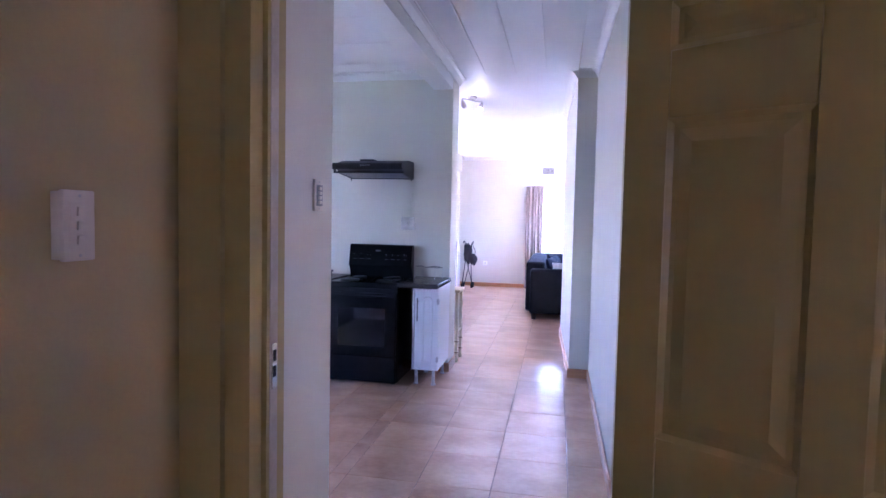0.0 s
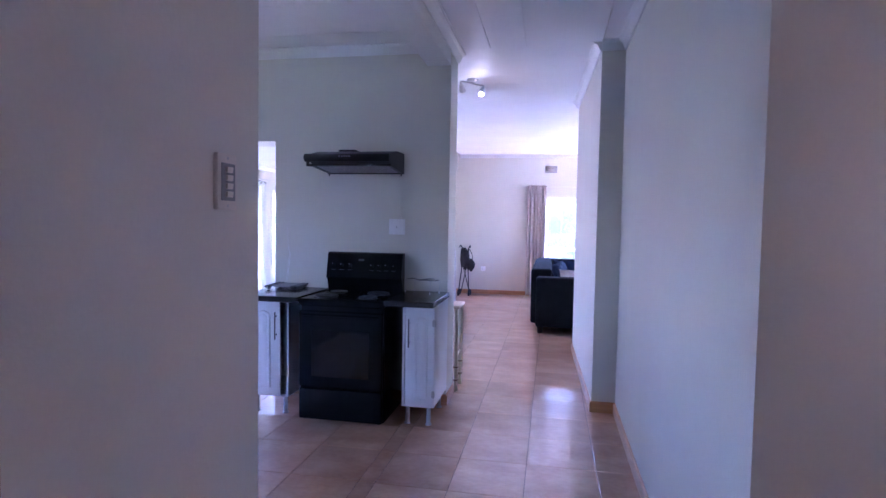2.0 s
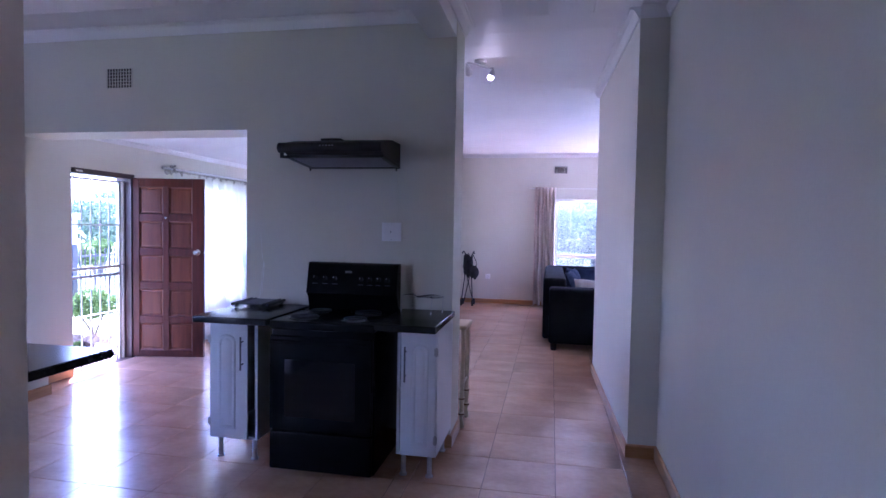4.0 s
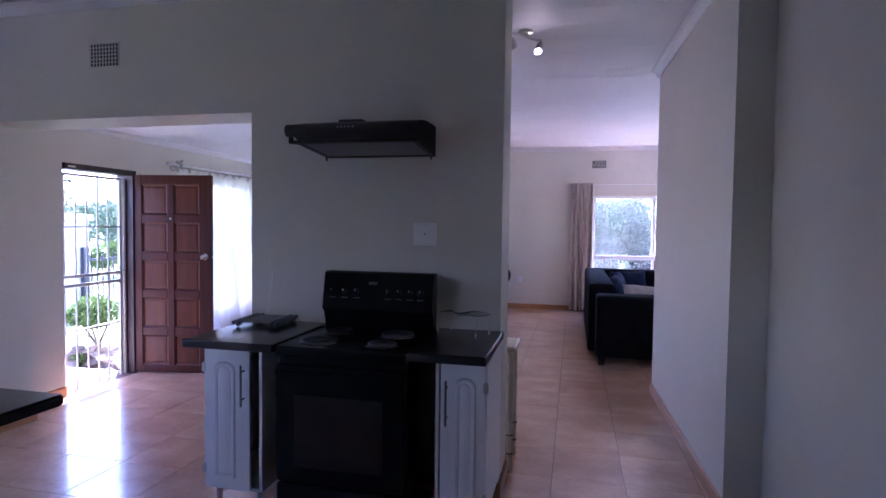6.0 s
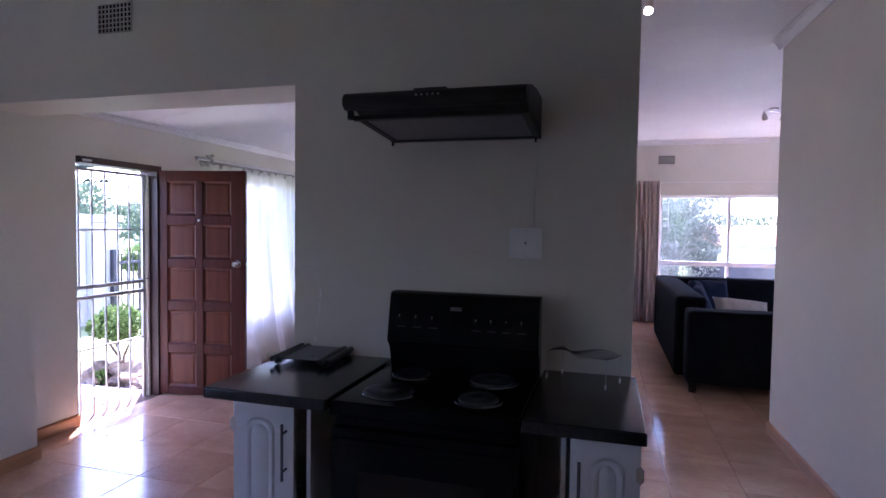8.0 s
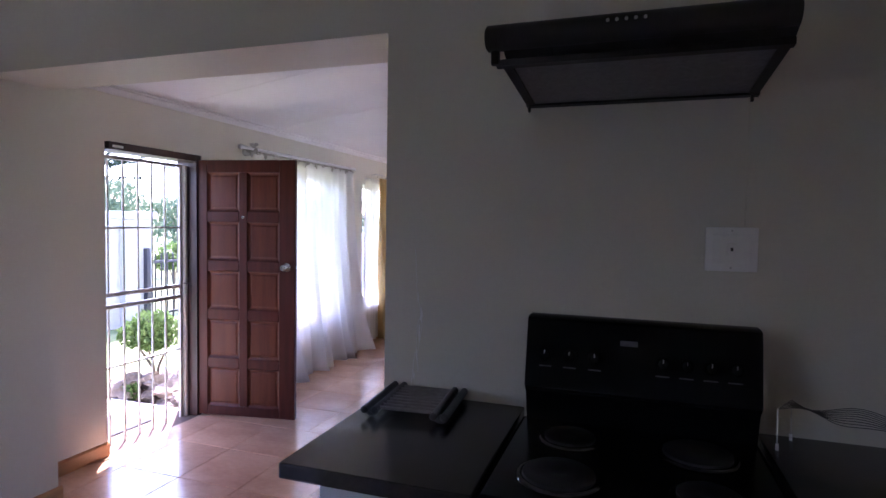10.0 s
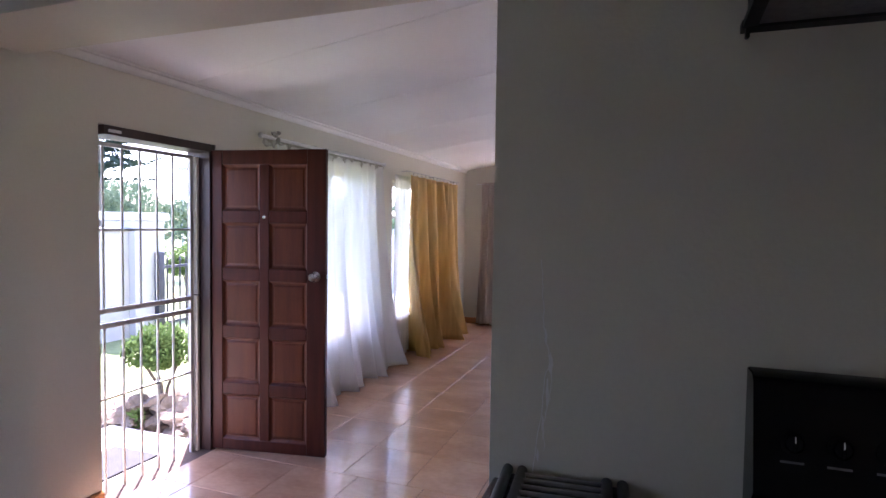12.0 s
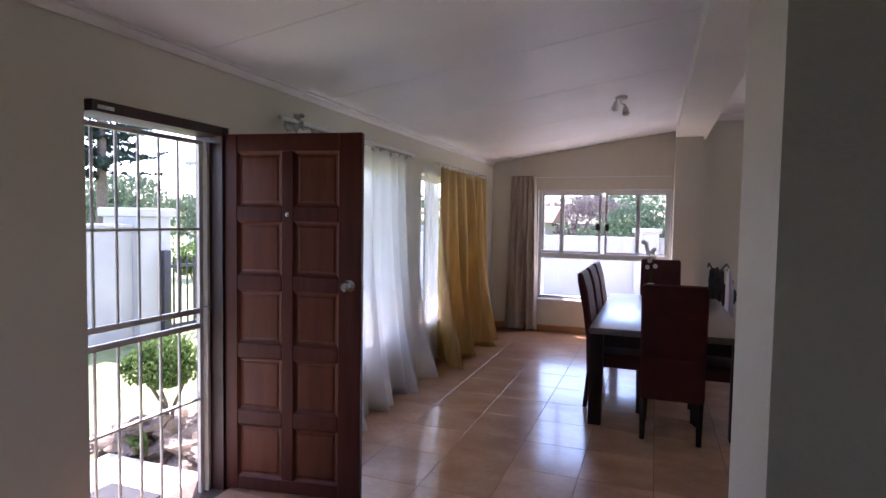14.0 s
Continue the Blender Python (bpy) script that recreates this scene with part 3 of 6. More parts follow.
def security_gate():
    g = thing("security_gate", (XW - 0.12, 8.45, 0), "cream-painted steel security gate of upright bars, closed", "gate")
    x, y0, y1 = XW - 0.12, DOOR_Y0 + 0.047, 8.812
    bm = B()
    s = 0.011
    box(bm, x - s, x + s, y0, y0 + 0.02, -0.03, 2.0, 0.002, 1)
    box(bm, x - s, x + s, y1 - 0.03, y1, -0.03, 2.0, 0.002, 1)
    part("gate_frame", bm, M_GATE, g)
    for z, h in ((1.99, 0.024), (1.508, 0.014), (1.048, 0.03), (0.963, 0.03), (0.545, 0.014)):
        bm = B()
        box(bm, x - s, x + s, y0 + 0.02, y1 - 0.03, z - h / 2, z + h / 2, 0.002, 1)
        part("rail", bm, M_GATE, g, smooth=False)
    for k in range(5):
        y = 8.149 + 0.1235 * k
        part("bar", rod(B(), (x, y, 1.06), (x, y, 1.98), 0.0075, seg=8), M_GATE, g)
        part("bar", rod(B(), (x, y, -0.04), (x, y, 0.95), 0.0075, seg=8), M_GATE, g)
    bm = B()
    box(bm, x - 0.02, x + 0.03, y1 + 0.006, y1 + 0.03, -0.03, 1.06, 0.003, 1)
    box(bm, x - 0.02, x + 0.03, y1 + 0.006, y1 + 0.03, 1.07, 1.995, 0.003, 1)
    part("gate_post", bm, M_GATE, g, smooth=False)
    part("lock_box", box(B(), x - 0.014, x + 0.014, y0 + 0.001, y0 + 0.024, 0.99, 1.02, 0.002), M_BLACKSATIN, g, smooth=False)


security_gate()


def side_window(name, w, mullions):
    """A window in the west wall: painted frame, sill, panes."""
    y0, y1, z0, z1 = w
    x = XW - 0.14
    f = 0.05
    bm = B()
    box(bm, x - 0.03, x + 0.03, y0, y0 + f, z0, z1)
    box(bm, x - 0.03, x + 0.03, y1 - f, y1, z0, z1)
    box(bm, x - 0.03, x + 0.03, y0 + f, y1 - f, z1 - f, z1)
    box(bm, x - 0.03, x + 0.03, y0 + f, y1 - f, z0, z0 + f)
    ys = [y0 + f] + [y0 + (y1 - y0) * q for q in mullions] + [y1 - f]
    for y in ys[1:-1]:
        box(bm, x - 0.025, x + 0.025, y - 0.025, y + 0.025, z0 + f, z1 - f)
    zt = z0 + 0.74 * (z1 - z0)
    ob = structure(name, bm, M_WINWHITE)
    for a, b in zip(ys[:-1], ys[1:]):
        part("transom", box(B(), x - 0.022, x + 0.022, a + 0.025, b - 0.025, zt - 0.02, zt + 0.02), M_WINWHITE, ob, smooth=False)
        for c, d in ((z0 + f, zt - 0.02), (zt + 0.02, z1 - f)):
            p = part("pane", box(B(), x - 0.003, x + 0.003, a + 0.001, b - 0.001, c + 0.001, d - 0.001), M_GLASS, ob, smooth=False)
            p.visible_shadow = False
    part("window_sill", box(B(), XW - 0.11, XW + 0.03, y0 - 0.02, y1 + 0.02, z0 - 0.03, z0 - 0.003, 0.004, 1), M_WINWHITE, ob, smooth=False)
    return ob


side_window("window_1", W1, (0.36, 0.68))
side_window("window_2", W2, (0.33, 0.66))
# not in view: added as a daylight source for kitchen and passage
side_window("window_5_added", KW, (0.5,))


def north_window():
    x0, x1, z0, z1 = NW
    y, f, zt = YN + 0.12, 0.04, 1.10
    bm = B()
    box(bm, x0, x0 + f, y - 0.035, y + 0.035, z0, z1)
    box(bm, x1 - f, x1, y - 0.035, y + 0.035, z0, z1)
    box(bm, x0 + f, x1 - f, y - 0.035, y + 0.035, z1 - f, z1)
    box(bm, x0 + f, x1 - f, y - 0.035, y + 0.035, z0, z0 + f)
    box(bm, x0 + f, x1 - f, y - 0.035, y + 0.035, zt - 0.045, zt + 0.03)
    ob = structure("window_3", bm, M_ALU, "aluminium sliding window over a fixed lower pane")
    w = x1 - x0
    for a, b, dy in ((0.02, 0.20, 0.012), (0.17, 0.49, -0.014), (0.52, 0.78, -0.014), (0.75, 0.98, 0.012)):
        a, b, yy, e = x0 + w * a, x0 + w * b, y + dy, 0.032
        bm = B()
        box(bm, a, a + e, yy - 0.01, yy + 0.01, zt + 0.032, z1 - f - 0.002)
        box(bm, b - e, b, yy - 0.01, yy + 0.01, zt + 0.032, z1 - f - 0.002)
        box(bm, a + e, b - e, yy - 0.01, yy + 0.01, zt + 0.032, zt + 0.062)
        box(bm, a + e, b - e, yy - 0.01, yy + 0.01, z1 - f - 0.032, z1 - f - 0.002)
        s = part("sash", bm, M_ALU, ob, smooth=False)
        p = part("pane", box(B(), a + e, b - e, yy - 0.003, yy + 0.003, zt + 0.062, z1 - f - 0.032), M_GLASS, s, smooth=False)
        p.visible_shadow = False
    for q in (0.468, 0.54):
        part("sash_lock", box(B(), x0 + w * q - 0.028, x0 + w * q + 0.028, y - 0.06, y - 0.028, 1.46, 1.56, 0.006), M_BLACKSATIN, ob, "black sash lock")
    p = part("pane", box(B(), x0 + f, x1 - f, y - 0.003, y + 0.003, z0 + f, zt - 0.045), M_GLASS, ob, smooth=False)
    p.visible_shadow = False
    part("window_sill", box(B(), x0 - 0.02, x1, YN - 0.03, YN + 0.08, z0 - 0.035, z0 - 0.003, 0.005, 1), M_WINWHITE, ob, smooth=False)


north_window()
bm = B()                       # unseen south window, added for more light in the kitchen
for x0, x1, z0, z1 in ((-4.65, -4.60, 1.25, 2.1), (-4.10, -4.05, 1.25, 2.1), (-4.60, -4.10, 2.05, 2.1), (-4.60, -4.10, 1.25, 1.30)):
    box(bm, x0, x1, 3.0, 3.045, z0, z1)
back = structure("window_6", bm, M_WINWHITE)
part("pane", box(B(), -4.599, -4.101, 3.02, 3.026, 1.301, 2.049), M_GLASS, back, smooth=False).visible_shadow = False


def living_window():
    x0, x1, z0, z1 = LW
    y, f = YL + 0.10, 0.045
    bm = B()
    box(bm, x0, x0 + f, y - 0.035, y + 0.035, z0, z1)
    box(bm, x1 - f, x1, y - 0.035, y + 0.035, z0, z1)
    box(bm, x0 + f, x1 - f, y - 0.035, y + 0.035, z1 - f, z1)
    box(bm, x0 + f, x1 - f, y - 0.035, y + 0.035, z0, z0 + f)
    box(bm, x0 + f, x1 - f, y - 0.03, y + 0.03, 0.97, 1.04)
    ob = structure("window_4", bm, M_WINWHITE, "wide white-framed living room window")
    for x in (0.95,):
        part("mullion", box(B(), x - 0.022, x + 0.022, y - 0.028, y + 0.028, 1.042, z1 - f - 0.001), M_WINWHITE, ob, smooth=False)
        part("mullion", box(B(), x - 0.022, x + 0.022, y - 0.028, y + 0.028, z0 + f + 0.001, 0.968), M_WINWHITE, ob, smooth=False)
    for a, b in ((x0 + f, 0.928), (0.972, x1 - f)):
        for c, d in ((z0 + f, 0.97), (1.04, z1 - f)):
            p = part("pane", box(B(), a + 0.001, b - 0.001, y - 0.003, y + 0.003, c + 0.001, d - 0.001), M_GLASS, ob, smooth=False)
            p.visible_shadow = False
    part("window_sill", box(B(), x0 - 0.03, x1 + 0.03, YL - 0.03, YL + 0.06, z0 - 0.035, z0 - 0.003, 0.005, 1), M_WINWHITE, ob, smooth=False)


living_window()


def room_door():
    """Frame and ajar leaf of the room the walk begins in."""
    bm = B()
    xl, xr = -0.506, 0.344
    box(bm, xl - 0.065, xl, 2.72, 2.865, 0, 2.18)
    box(bm, xr, xr + 0.045, 2.72, 2.865, 0, 2.18)
    box(bm, xl, xr, 2.72, 2.865, 2.135, 2.18)
    box(bm, xl, xl + 0.014, 2.775, 2.865, 0, 2.135)
    box(bm, xl - 0.175, xl - 0.065, 2.70, 2.75, 0, 2.16)
    ob = structure("door_2", bm, M_CREAMDOOR, "ochre-painted door frame with worn edges")
    # pale strip painted where passage light falls on the jamb
    part("lit_band", box(B(), xl + 0.0142, xl + 0.0162, 2.788, 2.826, 0, 2.134), M_LITJAMB, ob, "pale band on the frame, passage light put into its colour", smooth=False)
    bm = B()
    box(bm, xl + 0.0163, xl + 0.0185, 2.795, 2.82, 1.12, 1.235, 0.001, 1)
    st = part("strike_plate", bm, M_CHROME, ob, "bright steel strike plate")
    for z in (1.15, 1.19):
        # black block on the plate, painted as the hole's shade
        part("strike_hole_shade", box(B(), xl + 0.0187, xl + 0.0195, 2.801, 2.814, z, z + 0.028), M_HOLESHADE, st, smooth=False)
    leaf = thing("room_door", (0.39, 2.73, 0), "ochre-painted moulded panel door standing open", "door")
    W, H, T = 0.80, 2.03, 0.04
    m = pose(0.337, 2.70, 0.01, 0, 0, -32)
    cols = [(0.085, 0.322), (0.41, 0.65)]
    rows = [(0.25, 0.97), (1.135, 1.742), (1.868, 1.955)]
    bm = B()

    def slat(x0, x1, z0, z1):
        boxm(bm, m @ pose((x0 + x1) / 2, 0, (z0 + z1) / 2), x1 - x0, T, z1 - z0, 0.002, 1)
    slat(0, cols[0][0], 0, H)
    slat(cols[1][1], W, 0, H)
    slat(cols[0][1], cols[1][0], 0, H)
    for c in cols:
        for a, b in zip([0] + [r[1] for r in rows], [r[0] for r in rows] + [H]):
            slat(c[0], c[1], a, b)
    part("stile_frame", bm, M_CREAMDOOR, leaf)
    for c in cols:
        for r in rows:
            bm = B()
            for side in (-1, 1):
                ox, oz = (c[0] + c[1]) / 2, (r[0] + r[1]) / 2
                w, h = (c[1] - c[0]) / 2, (r[1] - r[0]) / 2
                loops = [(w, h, T / 2), (w - 0.010, h - 0.010, T / 2 - 0.007), (w - 0.020, h - 0.020, T / 2 - 0.007), (w - 0.045, h - 0.045, T / 2 - 0.001)]
                vs = [[bm.verts.new(m @ Vector((ox + sx * a, side * dep, oz + sz * b))) for sx, sz in ((-1, -1), (1, -1), (1, 1), (-1, 1))] for a, b, dep in loops]
                for a, b in zip(vs[:-1], vs[1:]):
                    for i in range(4):
                        bm.faces.new((a[i], a[(i + 1) % 4], b[(i + 1) % 4], b[i]))
                bm.faces.new(vs[-1])
            bmesh.ops.recalc_face_normals(bm, faces=bm.faces[:])
            part("panel", bm, M_CREAMDOOR, leaf, smooth=False)
    for z in (0.25, 1.78):
        part("hinge", rod(B(), m @ Vector((-0.006, 0.022, z - 0.05)), m @ Vector((-0.006, 0.022, z + 0.05)), 0.007), M_STEEL, leaf)


room_door()


# ---- kitchen things ----
def stove():
    x0, x1, yf, yb, zt = -1.905, -1.225, 6.47, 7.09, 0.955
    s = thing("stove", ((x0 + x1) / 2, 6.8, 0), "black freestanding electric stove with four plates against the wall", "stove")
    bm = B()
    box(bm, x0, x1, yf + 0.045, yb, 0.018, 0.90, 0.008)
    part("body", bm, M_BLACK, s)
    part("hob", box(B(), x0 - 0.002, x1 + 0.002, yf + 0.005, yb - 0.03, 0.902, zt, 0.014, 3), M_BLACK, s)
    bm = B()
    box(bm, x0 + 0.006, x1 - 0.006, yf, yf + 0.043, 0.275, 0.865, 0.012, 3)
    d = part("oven_door", bm, M_BLACK, s)
    part("oven_window", box(B(), x0 + 0.11, x1 - 0.11, yf - 0.003, yf + 0.002, 0.36, 0.72, 0.001, 1), M_OVENGLASS, d, "dark oven glass", smooth=False)
    bm = B()
    rod(bm, (x0 + 0.03, yf - 0.035, 0.835), (x1 - 0.03, yf - 0.035, 0.835), 0.012, seg=14)
    for x in (x0 + 0.06, x1 - 0.06):
        rod(bm, (x, yf - 0.035, 0.835), (x, yf + 0.003, 0.835), 0.009)
    part("oven_handle", bm, M_BLACK, d)
    part("drawer", box(B(), x0 + 0.006, x1 - 0.006, yf + 0.004, yf + 0.043, 0.022, 0.262, 0.012, 3), M_BLACK, s)
    bm = B()
    prism(bm, [(yb - 0.105, 1.075), (yb - 0.075, 1.045), (yb - 0.045, 0.94), (yb + 0.01, 0.94), (yb + 0.01, 1.287), (yb - 0.05, 1.287), (yb - 0.065, 1.277)], x0 + 0.013, x1 - 0.004, "x")
    bmesh.ops.bevel(bm, geom=bm.edges[:], offset=0.002, segments=2, affect="EDGES")
    p = part("control_panel", bm, M_BLACK, s)
    slant = math.degrees(math.atan2(0.04, 0.21))
    for k, x in enumerate([x0 + 0.075 + 0.074 * i for i in range(3)] + [x1 - 0.265 + 0.064 * i for i in range(4)]):
        mm = Matrix.Translation((x, yb - 0.089, 1.175)) @ pose(0, 0, 0, 90 - slant)
        bm = B()
        lathe(bm, mm, [(0.021, 0), (0.021, 0.006), (0.016, 0.010), (0.013, 0.022), (0.010, 0.024)], 16)
        boxm(bm, mm @ pose(0, 0, 0.022), 0.006, 0.03, 0.012, 0.002, 1)
        kn = part("knob", bm, M_BLACK, p)
        part("pointer", boxm(B(), mm @ pose(0, 0.008, 0.0288), 0.0016, 0.011, 0.001), M_STEEL, kn, smooth=False)
        part("scale_mark", boxm(B(), mm @ pose(0, -0.036, 0.0), 0.038, 0.004, 0.0012), M_MARK, p, smooth=False)
    mm = Matrix.Translation(((x0 + x1) / 2 - 0.02, yb - 0.081, 1.225)) @ pose(0, 0, 0, 90 - slant)
    part("badge", boxm(B(), mm, 0.05, 0.016, 0.003, 0.001, 1), M_MARK, p, "small grey badge", smooth=False)
    for x, y, r in ((-1.74, 6.64, 0.092), (-1.40, 6.64, 0.075), (-1.74, 6.90, 0.075), (-1.40, 6.90, 0.092)):
        bm = B()
        lathe(bm, Matrix.Translation((x, y, zt)), [(r + 0.014, 0), (r + 0.012, 0.004), (r + 0.007, 0.0065), (r + 0.002, 0.006), (r, 0.003)], 32)
        part("plate_rim", bm, M_PLATERIM, s, "polished steel rim")
        bm = B()
        lathe(bm, Matrix.Translation((x, y, zt)), [(r - 0.003, 0.0), (r - 0.003, 0.011), (r - 0.007, 0.014), (0.022, 0.014), (0.018, 0.0115), (0.002, 0.0115)], 28)
        part("plate", bm, M_BLACKSATIN, s, "solid black hotplate")
    for x in (x0 + 0.033, x1 - 0.05):
        for y in (yf + 0.08, yb - 0.05):
            part("foot", rod(B(), (x, y, 0.0), (x, y, 0.019), 0.018), M_BLACKSATIN, s)


stove()


def extractor():
    x0, x1 = -1.958, -1.25
    e = thing("cooker_hood", ((x0 + x1) / 2, YK, 2.0), "black slim cooker hood mounted on the wall above the stove", "cooker hood")
    bm = B()
    prism(bm, [(YK - 0.002, 1.975), (YK - 0.4, 2.005), (YK - 0.435, 2.02), (YK - 0.442, 2.05), (YK - 0.425, 2.082), (YK - 0.39, 2.095), (YK - 0.30, 2.115), (YK - 0.20, 2.128), (YK - 0.002, 2.132)], x0 + 0.045, x1, "x")
    bmesh.ops.bevel(bm, geom=[ed for ed in bm.edges if abs(ed.verts[0].co.x - ed.verts[1].co.x) < 1e-4], offset=0.004, segments=2, affect="EDGES")
    part("body", bm, M_BLACKSATIN, e)
    part("front_roll", rod(rod(B(), (x0 + 0.006, YK - 0.432, 2.052), (x1 - 0.002, YK - 0.432, 2.052), 0.033, seg=16), (x0 + 0.002, YK - 0.432, 2.052), (x0 + 0.006, YK - 0.432, 2.052), 0.028, seg=16), M_BLACKSATIN, e)
    bm = B()
    prism(bm, [(YK - 0.03, 1.966), (YK - 0.38, 1.994), (YK - 0.38, 1.999), (YK - 0.03, 1.972)], x0 + 0.062, x1 - 0.03, "x")
    part("filter", bm, M_FILTER, e, "grey metal mesh grease filter", smooth=False)
    bm = B()
    prism(bm, [(YK - 0.002, 1.958), (YK - 0.03, 1.96), (YK - 0.03, 1.976), (YK - 0.002, 1.974)], x0 + 0.033, x1, "x")
    prism(bm, [(YK - 0.38, 1.988), (YK - 0.405, 1.99), (YK - 0.405, 2.006), (YK - 0.38, 2.004)], x0 + 0.02, x1, "x")
    for a in (x0 + 0.035, x1 - 0.03):
        prism(bm, [(YK - 0.03, 1.962), (YK - 0.38, 1.990), (YK - 0.38, 2.004), (YK - 0.03, 1.976)], a, a + 0.026, "x")
    part("filter_frame", bm, M_BLACKSATIN, e, smooth=False)
    part("flue_cap", box(B(), -1.74, -1.60, YK - 0.26, YK - 0.13, 2.11, 2.138, 0.006), M_BLACKSATIN, e)
    for k in range(5):
        x = -1.655 + 0.021 * k
        part("button", lathe(B(), Matrix.Translation((x, YK - 0.4665, 2.060)) @ pose(0, 0, 0, 90), [(0.0042, 0), (0.0042, 0.003), (0.003, 0.004)], 10), M_STEEL, e, "small silver button")
    for x in (x0 + 0.043, x1 - 0.02):
        part("clip", box(B(), x - 0.004, x + 0.004, YK - 0.035, YK - 0.02, 1.94, 1.962, 0.002, 1), M_BLACKSATIN, e, smooth=False)
    part("clip", box(B(), x0 + 0.015, x0 + 0.035, YK - 0.44, YK - 0.42, 1.985, 2.02, 0.002, 1), M_BLACKSATIN, e, smooth=False)


extractor()


def cabinet(name, x0, x1, hinge_left, label, z1):
    """A narrow white base unit with one arched-panel door on steel legs."""
    yf, yb, z0 = 6.565, 7.10, 0.15
    c = thing(name, ((x0 + x1) / 2, 6.85, 0), label, "cabinet", "kitchen base units")
    bm = B()
    box(bm, x0, x0 + 0.016, yf, yb, z0, z1)
    box(bm, x1 - 0.016, x1, yf, yb, z0, z1)
    box(bm, x0 + 0.016, x1 - 0.016, yf, yb, z0, z0 + 0.016)
    box(bm, x0 + 0.016, x1 - 0.016, yb - 0.012, yb, z0 + 0.016, z1)
    box(bm, x0 + 0.016, x1 - 0.016, yf, yb - 0.012, z1 - 0.016, z1)
    part("body", bm, M_CABINET, c, smooth=False)
    dx0, dx1, dz0, dz1 = x0 + 0.004, x1 - 0.062 if hinge_left else x1 - 0.004, z0 + 0.006, z1 - 0.012
    if not hinge_left:
        dx0 = x0 + 0.03
    bm = B()
    box(bm, dx0, dx1, yf - 0.02, yf - 0.002, dz0, dz1, 0.003, 2)
    d = part("door", bm, M_CABINET, c)
    ox, w = (dx0 + dx1) / 2, (dx1 - dx0) / 2 - (0.068 if hinge_left else 0.055)
    ox += -0.012 if hinge_left else 0.012
    arch = [(-w, dz0 + 0.06), (w, dz0 + 0.06), (w, dz1 - 0.12)] + [(w * math.cos(a), dz1 - 0.115 + 0.045 * math.sin(a)) for a in [math.pi * k / 10 for k in range(1, 10)]] + [(-w, dz1 - 0.12)]
    bm = B()

    def ring(shrink, y):
        cz = (dz0 + dz1) / 2
        return [bm.verts.new((ox + px * (1 - shrink / w), y, cz + (pz - cz) * (1 - shrink / 0.33))) for px, pz in arch]
    loops = [ring(0.0, yf - 0.0202), ring(0.008, yf - 0.0275), ring(0.016, yf - 0.0275), ring(0.026, yf - 0.0215), ring(0.045, yf - 0.0285)]
    for a, b in zip(loops[:-1], loops[1:]):
        for i in range(len(a)):
            bm.faces.new((a[i], a[(i + 1) % len(a)], b[(i + 1) % len(a)], b[i]))
    bm.faces.new(loops[-1])
    bmesh.ops.recalc_face_normals(bm, faces=bm.faces[:])
    part("raised_panel", bm, M_CABINET, d)
    hx = dx1 - 0.03 if hinge_left else dx0 + 0.03
    bm = B()
    rod(bm, (hx, yf - 0.052, 0.615), (hx, yf - 0.052, 0.83), 0.0055, seg=10)
    for z in (0.65, 0.795):
        rod(bm, (hx, yf - 0.052, z), (hx, yf - 0.019, z), 0.0045, seg=8)
    part("handle", bm, M_DARKSTEEL, d, "slim dark steel bar handle")
    gx = dx0 - 0.002 if hinge_left else dx1 + 0.002
    for z in (0.26, 0.80):
        bm = B()
        rod(bm, (gx, yf - 0.018, z - 0.028), (gx, yf - 0.018, z + 0.028), 0.006)
        box(bm, gx - 0.012, gx + 0.012, yf - 0.0235, yf - 0.0205, z - 0.022, z + 0.022, 0.001, 1)
        part("hinge", bm, M_STEEL, c)
    for x in (x0 + 0.033, x1 - 0.05):
        for y in (yf + 0.06, yb - 0.06):
            bm = B()
            lathe(bm, Matrix.Translation((x, y, 0)), [(0.024, 0), (0.024, 0.01), (0.016, 0.014), (0.016, 0.15)], 14)
            part("leg", bm, M_STEEL, c, "round steel leg")


cabinet("base_cabinet", -2.36, -2.03, True, "narrow white base cabinet with arched panel door on steel legs", 0.919)
cabinet("base_cabinet", -1.10, -0.85, False, "slim white base cabinet at the end of the wall", 0.926)


def counter(x0, x1, yf, yb, z, label, name="worktop"):
    bm = B()
    box(bm, x0, x1, yf, yb, z - 0.042, z, 0.007, 3)
    return single(name, bm, M_COUNTER, label, "worktop")


counter(-2.42, -1.912, 6.45, 7.118, 0.963, "black worktop slab on the cabinet beside the stove")
counter(-1.218, -0.84, 6.45, 7.118, 0.969, "short black worktop slab between stove and wall end")

# peninsula worktop
t = thing("breakfast_bar", (-2.7, 4.6, 0), "long black breakfast bar slab on a white cabinet", "breakfast bar")
bm = B()
box(bm, -3.05, -2.24, 3.3, 5.60, 0.90, 0.942)
bmesh.ops.bevel(bm, geom=bm.edges[:], offset=0.008, segments=3, affect="EDGES")
part("worktop", bm, M_COUNTER, t)
part("cabinet_body", box(B(), -3.04, -2.80, 3.32, 4.3, 0.0, 0.899, 0.003), M_CABINET, t, smooth=False)

